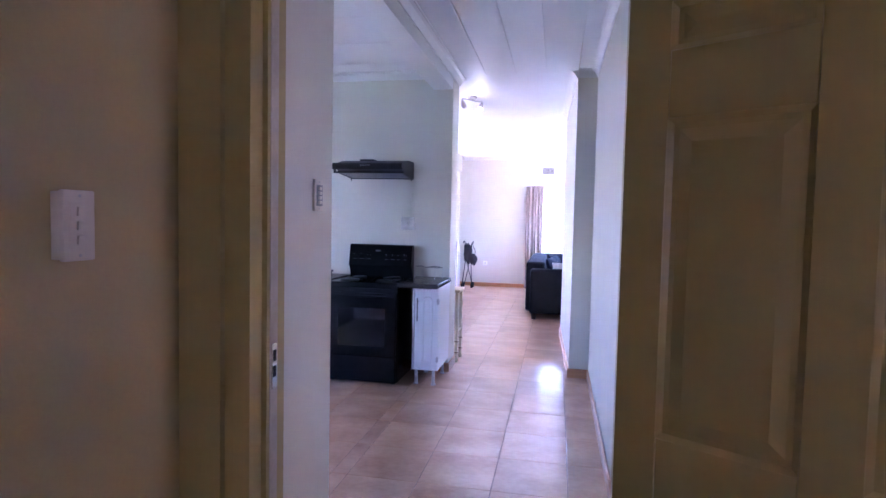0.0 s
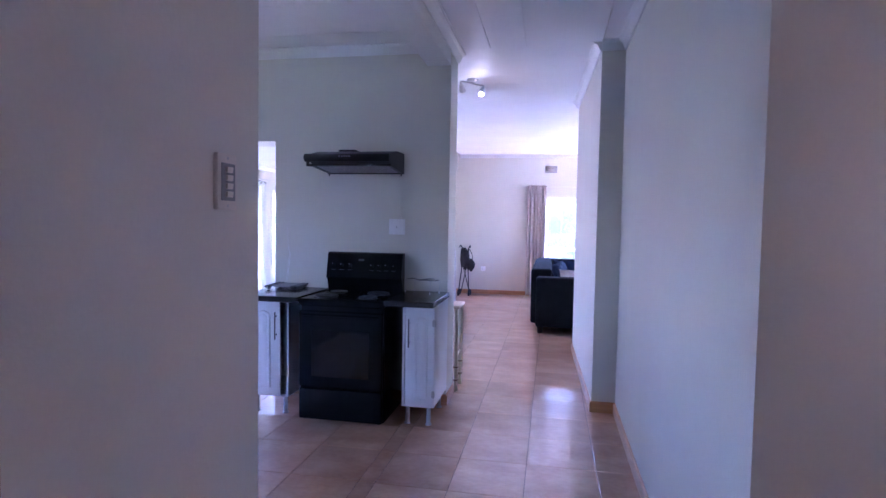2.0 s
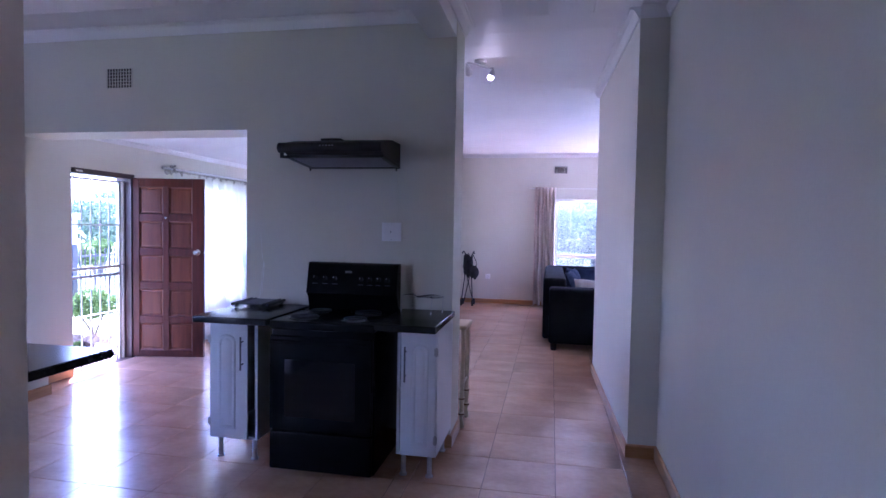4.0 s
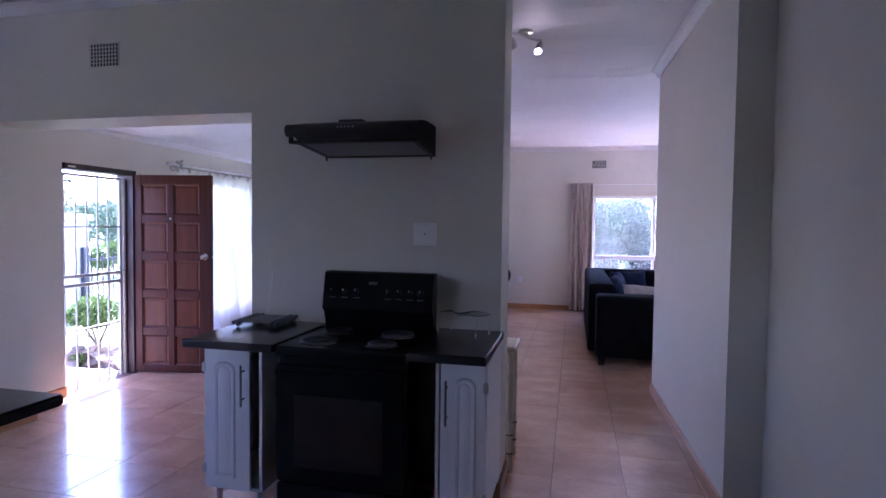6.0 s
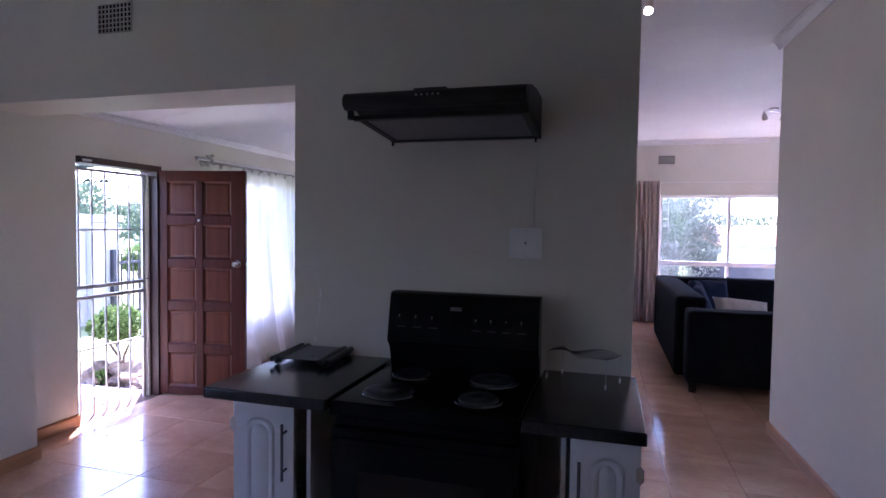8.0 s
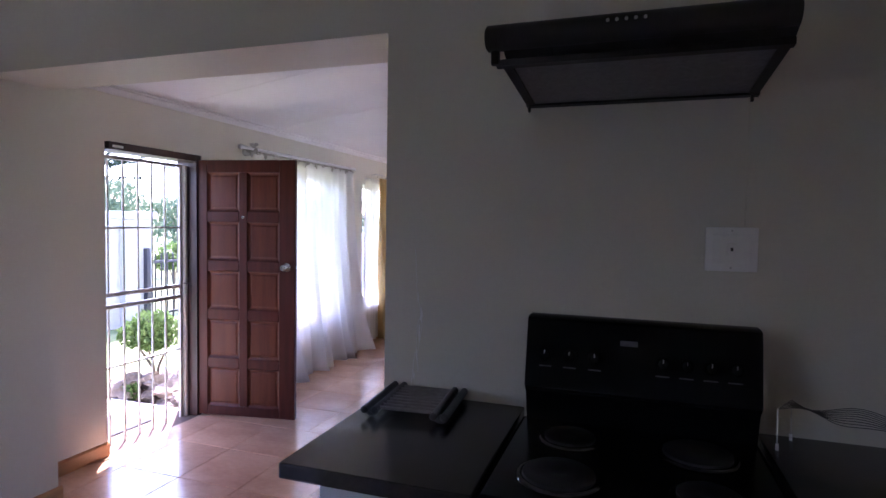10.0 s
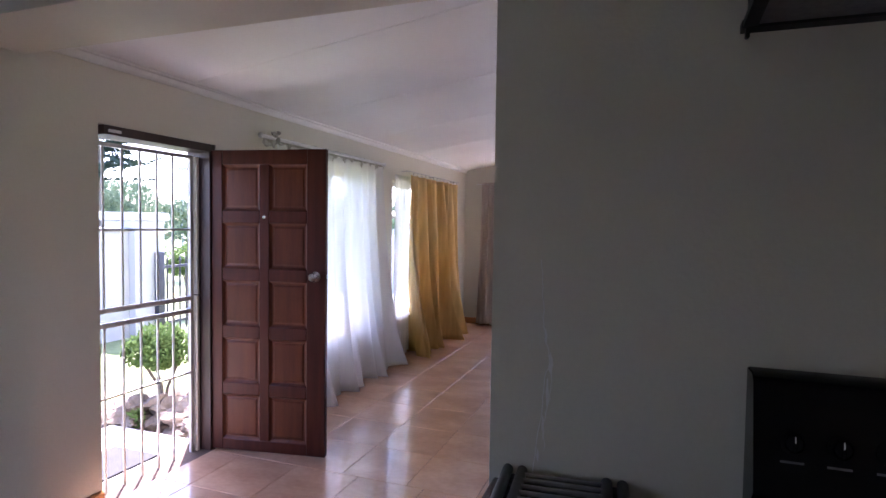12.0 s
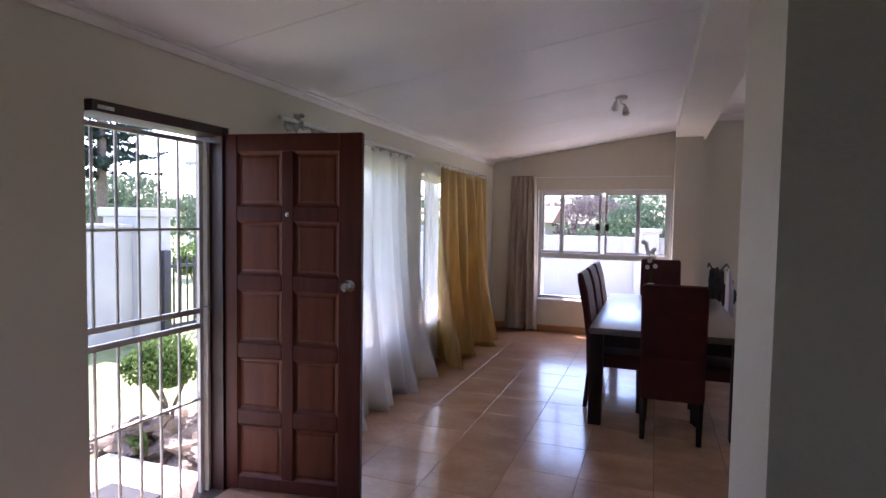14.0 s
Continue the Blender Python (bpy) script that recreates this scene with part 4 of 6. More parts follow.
# unseen cream blinds, added to warm and dim light from the added lobby and room windows
for x0, x1, y0, y1, z0, z1 in ((1.738, 1.7395, 3.12, 3.93, 1.17, 2.08), (0.87, 2.28, -0.594, -0.5925, 0.87, 2.03)):
    r = thing("roller_blind", ((x0 + x1) / 2, (y0 + y1) / 2, z0), "unseen cream blind added to warm the light of a small added window", "blind")
    part("fabric", box(B(), x0, x1, y0, y1, z0, z1), M_LIGHTBLIND, r, smooth=False)
    part("hem_bar", box(B(), x0 - 0.004, x1 + 0.004, y0 - 0.004, y1 + 0.004, z0 - 0.02, z0 - 0.001, 0.002, 1), M_WINWHITE, r)

# ---- fixtures ----
def air_brick(name, x0, x1, z0, z1, y, label):
    """A plastered-in vent on a wall that faces south: a grid of slats over a black sheet painted as the shade in its
    square holes.
    """
    v = thing(name, ((x0 + x1) / 2, y, z0), label, "vent")
    # flat black sheet in place of the shaded recess
    part("hollow_shade", box(B(), x0, x1, y - 0.003, y - 0.0005, z0, z1), M_HOLESHADE, v, smooth=False)
    nx, nz = 9, 6
    t = 0.0048
    for k in range(nx + 1):
        x = x0 + (x1 - x0) * k / nx
        part("slat", box(B(), x - t / 2, x + t / 2, y - 0.010, y - 0.0032, z0 - t / 2, z1 + t / 2), M_WALL, v, smooth=False)
    for k in range(nz + 1):
        z = z0 + (z1 - z0) * k / nz
        part("slat", box(B(), x0 - t / 2, x1 + t / 2, y - 0.0095, y - 0.0032, z - t / 2, z + t / 2), M_WALL, v, smooth=False)


air_brick("air_vent", -3.62, -3.40, 2.585, 2.735, YK, "square-holed air vent high in the kitchen wall")
air_brick("air_vent", -0.16, 0.09, 2.65, 2.79, YL, "square-holed air vent high in the living room wall")


def plate(name, m, w, h, label, category, rockers, socket=False, deep=0.0, cover=M_PLASTIC, bed=M_PLASTIC):
    """A wall plate in the xz plane of the pose m, facing -y."""
    s = thing(name, m.translation, label, category)
    if deep:
        part("back_box", boxm(B(), m @ pose(0, -deep / 2, 0), w - 0.006, deep, h - 0.006, 0.003, 2), cover, s)
        m = m @ pose(0, -deep, 0)
    bm = B()
    boxm(bm, m @ pose(0, -0.006, 0), w, 0.012, h, 0.004, 2)
    part("cover", bm, cover, s)
    part("inset", boxm(B(), m @ pose(0, -0.0135, 0), w * 0.72, 0.002, h * 0.66, 0.0008, 1), bed, s, smooth=False)
    for x, z, rw, rh in rockers:
        bm = B()
        boxm(bm, m @ pose(x, -0.0165, z, 8, 0, 0), rw, 0.006, rh, 0.0015, 2)
        part("rocker", bm, cover, s)
    for z in (h * 0.42, -h * 0.42):
        part("screw", lathe(B(), m @ pose(0, -0.012, z, 90), [(0.003, 0), (0.003, 0.001), (0.001, 0.0015)], 8), M_STEEL, s)
    if socket:
        for x, z in ((0, 0.012), (-0.01, -0.006), (0.01, -0.006)):
            # black disc painted as the dark of a pin hole
            part("socket_hole_shade", lathe(B(), m @ pose(x, -0.0148, z, 90), [(0.004, 0), (0.004, 0.0006)], 8), M_HOLESHADE, s)


plate("cooker_switch", pose(-1.306, YK, 1.512), 0.142, 0.132, "large white cooker isolator switch beside the stove", "switch", [(0, 0.0, 0.024, 0.034)])
part("indicator", boxm(B(), pose(-1.306, YK - 0.021, 1.512), 0.007, 0.003, 0.010, 0.001, 1), M_MARK, bpy.data.objects["cooker_switch"], "small dark indicator", smooth=False)
plate("light_switch", pose(-0.735, 3.60, 1.64, 0, 0, 90), 0.075, 0.125, "white four-way light switch at the passage corner", "switch", [(0.0, 0.027 - 0.018 * k, 0.022, 0.013) for k in range(4)], cover=M_OLDPLASTIC, bed=M_SLAT)
plate("light_switch", pose(-0.69, 2.395, 1.53, 0, 0, 90), 0.07, 0.13, "white three-way light switch beside the room door", "switch", [(0.0, 0.026 - 0.026 * k, 0.02, 0.017) for k in range(3)], deep=0.02, cover=M_OLDPLASTIC, bed=M_OLDPLASTIC)
plate("wall_socket", pose(-1.45, YL, 0.55), 0.10, 0.10, "white wall socket near the living room corner", "socket", [(0.03, 0.02, 0.012, 0.016)], True)

bm = B()
tube(bm, [(-1.272, YK - 0.004, 1.578), (-1.270, YK - 0.004, 1.80), (-1.274, YK - 0.003, 1.96)], 0.002, 6)
single("hood_cable", bm, M_WALL, "thin painted cable from the switch up to the hood", "cable")
random.seed(4)
crack = thing("wall_crack", (-2.31, YK, 1.0), "pale filled crack with flaking paint on the kitchen wall", "crack")


def crack_line(stops, r):
    """A wandering hairline of filler from stop to stop (x, z)."""
    pts = []
    for (x0, z0), (x1, z1) in zip(stops[:-1], stops[1:]):
        for k in range(6):
            q = k / 6
            pts.append((x0 + (x1 - x0) * q + random.uniform(-0.0022, 0.0022), YK - 0.0004, z0 + (z1 - z0) * q))
    return tube(B(), pts, r, 5)


part("main_line", crack_line([(-2.326, 0.985), (-2.311, 1.122), (-2.302, 1.213), (-2.292, 1.26), (-2.299, 1.285), (-2.308, 1.34), (-2.313, 1.423), (-2.318, 1.50)], 0.0013), M_CRACK, crack)
part("side_line", crack_line([(-2.297, 1.28), (-2.286, 1.215), (-2.292, 1.165), (-2.304, 1.10), (-2.300, 1.03)], 0.0009), M_CRACK, crack)
for x, z, w, h in ((-2.290, 1.245, 0.010, 0.05), (-2.297, 1.18, 0.007, 0.06), (-2.306, 1.10, 0.006, 0.05), (-2.303, 1.31, 0.006, 0.035), (-2.316, 1.03, 0.006, 0.03)):
    bm = B()
    ball(bm, (x, YK - 0.0003, z), 1.0, 2, (w / 2, 0.0011, h / 2), 0.8, x * 31 + z * 7)
    part("flake", bm, M_CRACK, crack)


def spot_lamp(at, turn, lit, label):
    """A ceiling spot: round base, curved bar, two tilting heads."""
    x, y, z = at
    s = thing("ceiling_spotlight", at, label, "ceiling light", "spotlights")
    m0 = pose(x, y, z, 0, 0, turn)
    part("base", lathe(B(), m0 @ pose(0, 0, -0.03), [(0.045, 0), (0.055, 0.006), (0.055, 0.03)], 20), M_STEEL, s)
    bm = B()
    tube(bm, [m0 @ Vector((a, 0.05 * math.sin(a * 14), -0.045)) for a in [-0.14 + 0.035 * k for k in range(9)]], 0.008, 8)
    rod(bm, m0 @ Vector((0, 0, -0.03)), m0 @ Vector((0, 0, -0.045)), 0.012)
    part("bar", bm, M_STEEL, s, "curved satin steel bar")
    for k, (a, tx, ty) in enumerate(((-0.14, 28, -25), (0.14, -20, 22))):
        mm = m0 @ pose(a, 0.05 * math.sin(a * 14), -0.05, tx, ty, 0)
        h = part("head", lathe(B(), mm @ pose(0, 0, -0.105), [(0.030, 0), (0.033, 0.003), (0.031, 0.03), (0.022, 0.07), (0.012, 0.085), (0.007, 0.105)], 18), M_STEEL, s, "tilting steel lamp head")
        on = lit and k == 1
        bm = B()
        ball(bm, mm @ Vector((0, 0, -0.112)), 0.024 if on else 0.021, 3, (1, 1, 0.7))
        part("bulb", bm, M_BULB if on else M_DIMBULB, h, "lit warm bulb" if on else "")


spot_lamp((-0.85, 8.30, CEIL), 25, True, "two-armed steel ceiling spotlight with one bulb lit")
spot_lamp((-2.90, 11.70, slope(-2.9, 0)), 62, False, "two-armed steel ceiling spotlight on the sloping ceiling")
spot_lamp((0.92, 12.3, CEIL), 10, False, "two-armed steel ceiling spotlight in the living room")


# ---- curtains ----
def curtain(name, at, along, w_top, w_bot, z_top, z_bot, folds, amp, material, label, seed, shift=0.0, pool=0.0, wild=1.0):
    """A hanging cloth with uneven folds. along: unit vector of the rail; the cloth faces the room across it."""
    rnd = random.Random(seed)
    a = Vector((along[0], along[1]))
    n = Vector((along[1], -along[0]))
    ph = [rnd.uniform(0, 6.28) for _ in range(4)]
    nu, nv = folds * 16, 30
    bm = B()
    grid = []
    for j in range(nv + 1):
        v = j / nv
        row = []
        w = w_top + (w_bot - w_top) * v ** 1.4
        for i in range(nu + 1):
            u = i / nu
            uu = u + 0.018 * wild * math.sin(6.28 * folds * 0.37 * u + ph[0] + 0.8 * wild * v) * (0.4 + v)
            s = (uu - 0.5) * w + shift * v ** 1.5
            f = math.sin(6.28 * folds * u + ph[1] + 0.5 * math.sin(3 * v + ph[2]))
            f += 0.34 * wild * math.sin(12.56 * folds * u + 2 * ph[1] + ph[2] + 1.2 * v) * (0.35 + 0.65 * v) * 0.6
            g = math.sin(6.28 * folds * 0.43 * u + ph[3])
            k = amp * (0.45 + 0.75 * v)
            k *= 1 + 0.35 * wild * noise.noise(Vector((u * folds * 0.6, v * 1.5, seed * 3.1)))
            off = k * (f + 0.45 * wild * g * v) + pool * v ** 4.5 * (0.6 + 0.4 * g)
            z = z_top + (z_bot - z_top) * v + (0.012 * g * v if v > 0.5 else 0)
            row.append(bm.verts.new((at[0] + a.x * s + n.x * off, at[1] + a.y * s + n.y * off, max(0.004, z))))
        grid.append(row)
    for j in range(nv):
        for i in range(nu):
            bm.faces.new((grid[j][i], grid[j][i + 1], grid[j + 1][i + 1], grid[j + 1][i]))
    c = single(name, bm, material, label, "curtain")
    sol = c.modifiers.new("thickness", "SOLIDIFY")
    sol.thickness = 0.0015
    return c


# along +y makes the cloth's outward side face +x, into the room
curtain("sheer_curtain", (XW + 0.10, 10.33), (0, 1), 1.82, 2.20, 2.16, 0.01, 11, 0.036, M_SHEER, "long white sheer curtain hanging to the floor before the window", 3, 0.03, 0.16, 1.5)
curtain("gold_curtain", (XW + 0.11, 12.80), (0, 1), 1.76, 1.84, 2.14, 0.01, 9, 0.085, M_GOLD, "shiny gold curtain drawn across the window, trailing on the floor", 7, 0.02, 0.12, 2.0)
curtain("sheer_curtain", (XW + 0.05, 11.85), (0, 1), 0.42, 0.44, 2.13, 0.03, 5, 0.014, M_SHEER, "narrow white sheer curtain behind the gold one", 4)
curtain("taupe_curtain", (-4.36, YN - 0.11), (1, 0), 0.36, 0.46, 2.225, 0.02, 5, 0.05, M_BEIGE, "taupe pinch-pleat curtain gathered at the dining window", 11, 0.0, 0.0, 1.8)
curtain("taupe_curtain", (-0.33, YL - 0.11), (1, 0), 0.42, 0.44, 2.365, 0.02, 6, 0.052, M_BEIGE, "taupe pinch-pleat curtain gathered at the living room window", 13, 0.02, 0.0, 1.8)


def curtain_rail(p0, p1, r, brackets, label, material=M_WINWHITE, rings=0):
    c = thing("curtain_rail", p0, label, "curtain rail")
    p0, p1 = Vector(p0), Vector(p1)
    part("pole", rod(B(), p0, p1, r, seg=10), material, c)
    for p in (p0, p1):
        part("finial", ball(B(), p, r * 1.7, 1), material, c)
    d = (p1 - p0).normalized()
    wall = Vector((-1, 0, 0)) if abs(d.y) > 0.5 else Vector((0, 1, 0))
    for q in brackets:
        p = p0.lerp(p1, q)
        part("bracket", rod(B(), p, p + wall * 0.10, r * 0.7, seg=8), material, c)
    for k in range(rings):
        p = p0.lerp(p1, (k + 0.5) / rings)
        part("hook", rod(B(), p + Vector((0, 0, r)), p - Vector((0, 0, 0.035)), 0.002, seg=6), M_BLACKSATIN, c)


curtain_rail((XW + 0.10, 9.24, 2.195), (XW + 0.10, 11.28, 2.195), 0.014, (0.08, 0.5, 0.93), "white curtain pole above the sheer curtain")
curtain_rail((XW + 0.11, 11.85, 2.185), (XW + 0.11, 13.72, 2.185), 0.006, (0.04, 0.5, 0.96), "thin steel curtain rail above the gold curtain", M_STEEL, 14)
curtain_rail((-4.62, YN - 0.10, 2.20), (-2.42, YN - 0.10, 2.20), 0.005, (0.03, 0.5, 0.97), "thin white curtain rail above the dining window")
curtain_rail((-0.62, YL - 0.10, 2.34), (2.4, YL - 0.10, 2.34), 0.005, (0.03, 0.5, 0.97), "thin white curtain rail above the living room window")

# lace scarf laid along the pole, knotted at its end
bm = B()
g = []
for i in range(81):
    y = 9.27 + 1.97 * i / 80
    drop = 0.075 + 0.02 * math.sin(i * 0.55) + 0.012 * math.sin(i * 1.7)
    g.append([bm.verts.new((XW + 0.075 + 0.012 * math.sin(i * 0.9 + j) + 0.006 * j, y, 2.215 - drop * j / 5)) for j in range(6)])
for a, b in zip(g[:-1], g[1:]):
    for j in range(5):
        bm.faces.new((a[j], b[j], b[j + 1], a[j + 1]))
lace = thing("lace_scarf", (XW + 0.09, 9.3, 2.2), "grey lace scarf draped and knotted on the curtain pole", "scarf")
band = part("band", bm, M_LACE, lace)
band.modifiers.new("thickness", "SOLIDIFY").thickness = 0.0015
for k, (dy, dz, r) in enumerate(((0.0, 0.012, 0.022), (0.035, 0.035, 0.02), (-0.035, 0.02, 0.02), (0.02, -0.02, 0.02))):
    part("knot_fold", ball(B(), (XW + 0.115, 9.40 + dy, 2.205 + dz), r, 2, (0.5, 1.1, 0.8), 0.7, k * 2.9 + 1), M_LACE, lace)


# ---- things on the worktops ----
def dish_rack():
    r = thing("dish_rack", (-2.245, 6.975, 0.963), "folded grey slatted dish rack lying on the worktop", "dish rack")
    m = pose(-2.245, 6.975, 0.963, 0, 0, 4)
    for x in (-0.112, 0.112):
        for dx in (-0.017, 0.017):
            bar = part("side_bar", rod(B(), m @ Vector((x + dx, -0.142, 0.027)), m @ Vector((x + dx, 0.142, 0.027)), 0.0125, seg=14), M_GREYPLASTIC, r)
            for y in (-0.145, 0.145):
                part("end_cap", ball(B(), m @ Vector((x + dx, y, 0.027)), 0.013, 2, (1, 0.6, 1)), M_GREYPLASTIC, bar)
        for y in (-0.12, 0.12):
            part("foot", ball(B(), m @ Vector((x, y, 0.014)), 0.016, 2, (1.3, 1, 0.85)), M_GREYPLASTIC, r)
    for k in range(9):
        y = -0.118 + 0.0295 * k
        part("slat", rod(B(), m @ Vector((-0.10, y, 0.03)), m @ Vector((0.10, y, 0.03)), 0.0058, seg=8), M_SLAT, r, "lighter grey slat")


dish_rack()


def wire_stand():
    w = thing("wire_plate_stand", (-1.04, 7.0, 0.969), "low chrome wire stand with a fan of curved wires", "wire stand")
    z0, zt = 0.969, 1.078
    a, b, c, d = [Vector((x, y, zt)) for x, y in ((-1.19, 7.005), (-0.96, 6.905), (-0.905, 7.02), (-1.135, 7.10))]
    bm = B()
    for k in range(9):
        p, q = a.lerp(d, k / 8), b.lerp(c, k / 8)
        side = (d - a) * (0.5 - k / 8) * 0.8
        tube(bm, [p.lerp(q, i / 12) + side * math.sin(i / 12 * 6.28) * 0.8 + Vector((0, 0, 0.006 * math.sin(i / 12 * 9.4 + k * 0.3))) for i in range(13)], 0.0011, 5)
    part("wire_top", bm, M_RIM, w, "dark curved wires")
    for p, q in ((a, d), (b, c)):
        part("side_wire", rod(B(), p, q, 0.0013, seg=6), M_RIM, w)
    for p in (a, b, c, d):
        foot = Vector((p.x - 0.003, p.y - 0.02, z0))
        l = part("leg", rod(B(), p, foot, 0.0016, seg=6), M_STEEL, w)
        part("foot_cap", rod(B(), foot, foot.lerp(p, 0.16), 0.0042, seg=8), M_PLASTIC, l, "pale plastic foot cap")


wire_stand()


# ---- passage and living room ----
def bar_stool(cx, cy, label):
    s = thing("bar_stool", (cx, cy, 0), label, "stool")
    zt = 0.80
    part("seat", box(B(), cx - 0.16, cx + 0.16, cy - 0.16, cy + 0.16, zt - 0.035, zt, 0.016, 4), M_STOOL, s)
    for sx in (-1, 1):
        for sy in (-1, 1):
            m = pose(cx + sx * 0.125, cy + sy * 0.125, 0)
            prof = [(0.019, 0), (0.024, 0.02), (0.016, 0.055), (0.013, 0.085), (0.023, 0.10), (0.023, 0.115), (0.016, 0.125), (0.019, 0.17), (0.019, 0.205), (0.024, 0.22), (0.024, 0.235), (0.018, 0.25), (0.021, 0.45), (0.019, 0.70), (0.019, zt - 0.036)]
            l = part("leg", lathe(B(), m, prof, 14), M_STOOL, s)
            for z in (0.1, 0.22):
                part("ring", lathe(B(), m @ pose(0, 0, z), [(0.0245, 0.003), (0.0255, 0.008), (0.0245, 0.013)], 14), M_RING, l, "brown painted ring")
    for sx in (-1, 1):
        part("stretcher", rod(B(), (cx + sx * 0.125, cy - 0.125, 0.33), (cx + sx * 0.125, cy + 0.125, 0.33), 0.010), M_STOOL, s)
        part("stretcher", rod(B(), (cx - 0.125, cy + sx * 0.125, 0.40), (cx + 0.125, cy + sx * 0.125, 0.40), 0.010), M_STOOL, s)


bar_stool(-0.968, 7.65, "cream wooden bar stool with turned legs behind the wall end")


def low_chair():
    """A low-backed painted chair, its back turned to the kitchen."""
    c = thing("low_back_chair", (-2.32, 8.15, 0), "cream-painted low-backed wooden chair beside the opening", "chair")
    x0, x1, yb, yf = -2.505, -2.135, 7.97, 8.33
    for x in (x0, x1):
        part("back_post", box(B(), x - 0.016, x + 0.016, yb - 0.016, yb + 0.016, 0, 0.785, 0.006, 2), M_STOOL, c)
        part("leg", box(B(), x - 0.016, x + 0.016, yf - 0.016, yf + 0.016, 0, 0.43, 0.006, 2), M_STOOL, c)
        part("stretcher", rod(B(), (x, yb + 0.017, 0.2), (x, yf - 0.017, 0.2), 0.009), M_STOOL, c)
    for z0, z1 in ((0.66, 0.80), (0.52, 0.57)):
        part("back_rail", box(B(), x0 + 0.017, x1 - 0.017, yb - 0.013, yb + 0.013, z0, z1, 0.008, 3), M_STOOL, c)
    part("seat", box(B(), x0 - 0.02, x1 + 0.02, yb + 0.018, yf + 0.03, 0.432, 0.46, 0.01, 3), M_STOOL, c)


low_chair()


def soft_box(bm, x0, x1, y0, y1, z0, z1, r):
    return box(bm, x0, x1, y0, y1, z0, z1, r, 4)


def pillow(name, at, size, rot, material, label):
    m = pose(*at, *rot)
    bm = B()
    out = bmesh.ops.create_grid(bm, x_segments=14, y_segments=14, size=1)
    top = out["verts"]
    for sgn in (1, -1):
        vs = top if sgn == 1 else bmesh.ops.create_grid(bm, x_segments=14, y_segments=14, size=1)["verts"]
        for v in vs:
            x, y = v.co.x, v.co.y
            puff = max(0.0, (1 - x ** 4) * (1 - y ** 4)) ** 0.6
            pin = 1 - 0.07 * (1 - abs(x) ** 2) * abs(y) ** 3
            pin2 = 1 - 0.07 * (1 - abs(y) ** 2) * abs(x) ** 3
            v.co = m @ Vector((x * size[0] / 2 * pin2, y * size[1] / 2 * pin, sgn * puff * size[2] / 2 + 0.006 * noise.noise(Vector((x * 3, y * 3, at[0])))))
    bmesh.ops.remove_doubles(bm, verts=bm.verts[:], dist=0.001)
    bmesh.ops.recalc_face_normals(bm, faces=bm.faces[:])
    return single(name, bm, material, label, "cushion")


def sofa():
    s = thing("corner_sofa", (0.8, 12.0, 0), "dark navy fabric corner sofa with rounded backs on short feet", "sofa")
    part("left_back", soft_box(B(), -0.28, 0.02, 10.80, 13.22, 0.09, 0.90, 0.05), M_SOFA, s)
    part("near_arm", soft_box(B(), -0.20, 1.62, 10.49, 10.79, 0.09, 0.80, 0.055), M_SOFA, s)
    part("far_back", soft_box(B(), -0.26, 2.6, 13.23, 13.52, 0.09, 0.90, 0.05), M_SOFA, s)
    part("seat_base", soft_box(B(), 0.025, 0.95, 10.795, 13.225, 0.09, 0.30, 0.02), M_SOFA, s)
    part("seat_base", soft_box(B(), 0.955, 2.6, 12.3, 13.225, 0.09, 0.30, 0.02), M_SOFA, s)
    for y0 in (10.885, 11.66, 12.44):
        part("seat_cushion", soft_box(B(), 0.03, 0.94, y0, y0 + 0.765, 0.302, 0.46, 0.04), M_SOFA, s)
    for x0 in (0.96, 1.78):
        part("seat_cushion", soft_box(B(), x0, x0 + 0.81, 12.30, 13.21, 0.302, 0.46, 0.04), M_SOFA, s)
    for x, y in ((-0.13, 10.56), (1.55, 10.56), (-0.18, 13.42), (2.5, 13.42), (0.88, 12.2), (2.5, 12.4)):
        part("foot", lathe(B(), Matrix.Translation((x, y, 0)), [(0.034, 0), (0.044, 0.092)], 12), M_DARKWOOD, s, "short dark wooden foot")
    return s


sofa()
pillow("scatter_cushion", (0.40, 11.08, 0.685), (0.54, 0.45, 0.17), (46, 5, 6), M_CUSHION, "stone-coloured cushion leaning on the sofa arm")
pillow("scatter_cushion", (0.16, 12.05, 0.70), (0.44, 0.44, 0.16), (66, 0, 78), M_CUSHDARK, "dark blue cushion leaning on the sofa back")
pillow("scatter_cushion", (0.20, 12.55, 0.72), (0.44, 0.44, 0.15), (68, 6, 70), M_CUSHDARK, "dark blue cushion at the sofa corner")
pillow("scatter_cushion", (0.42, 12.92, 0.71), (0.44, 0.42, 0.15), (68, 0, 14), M_CUSHDARK, "dark blue cushion against the far sofa back")


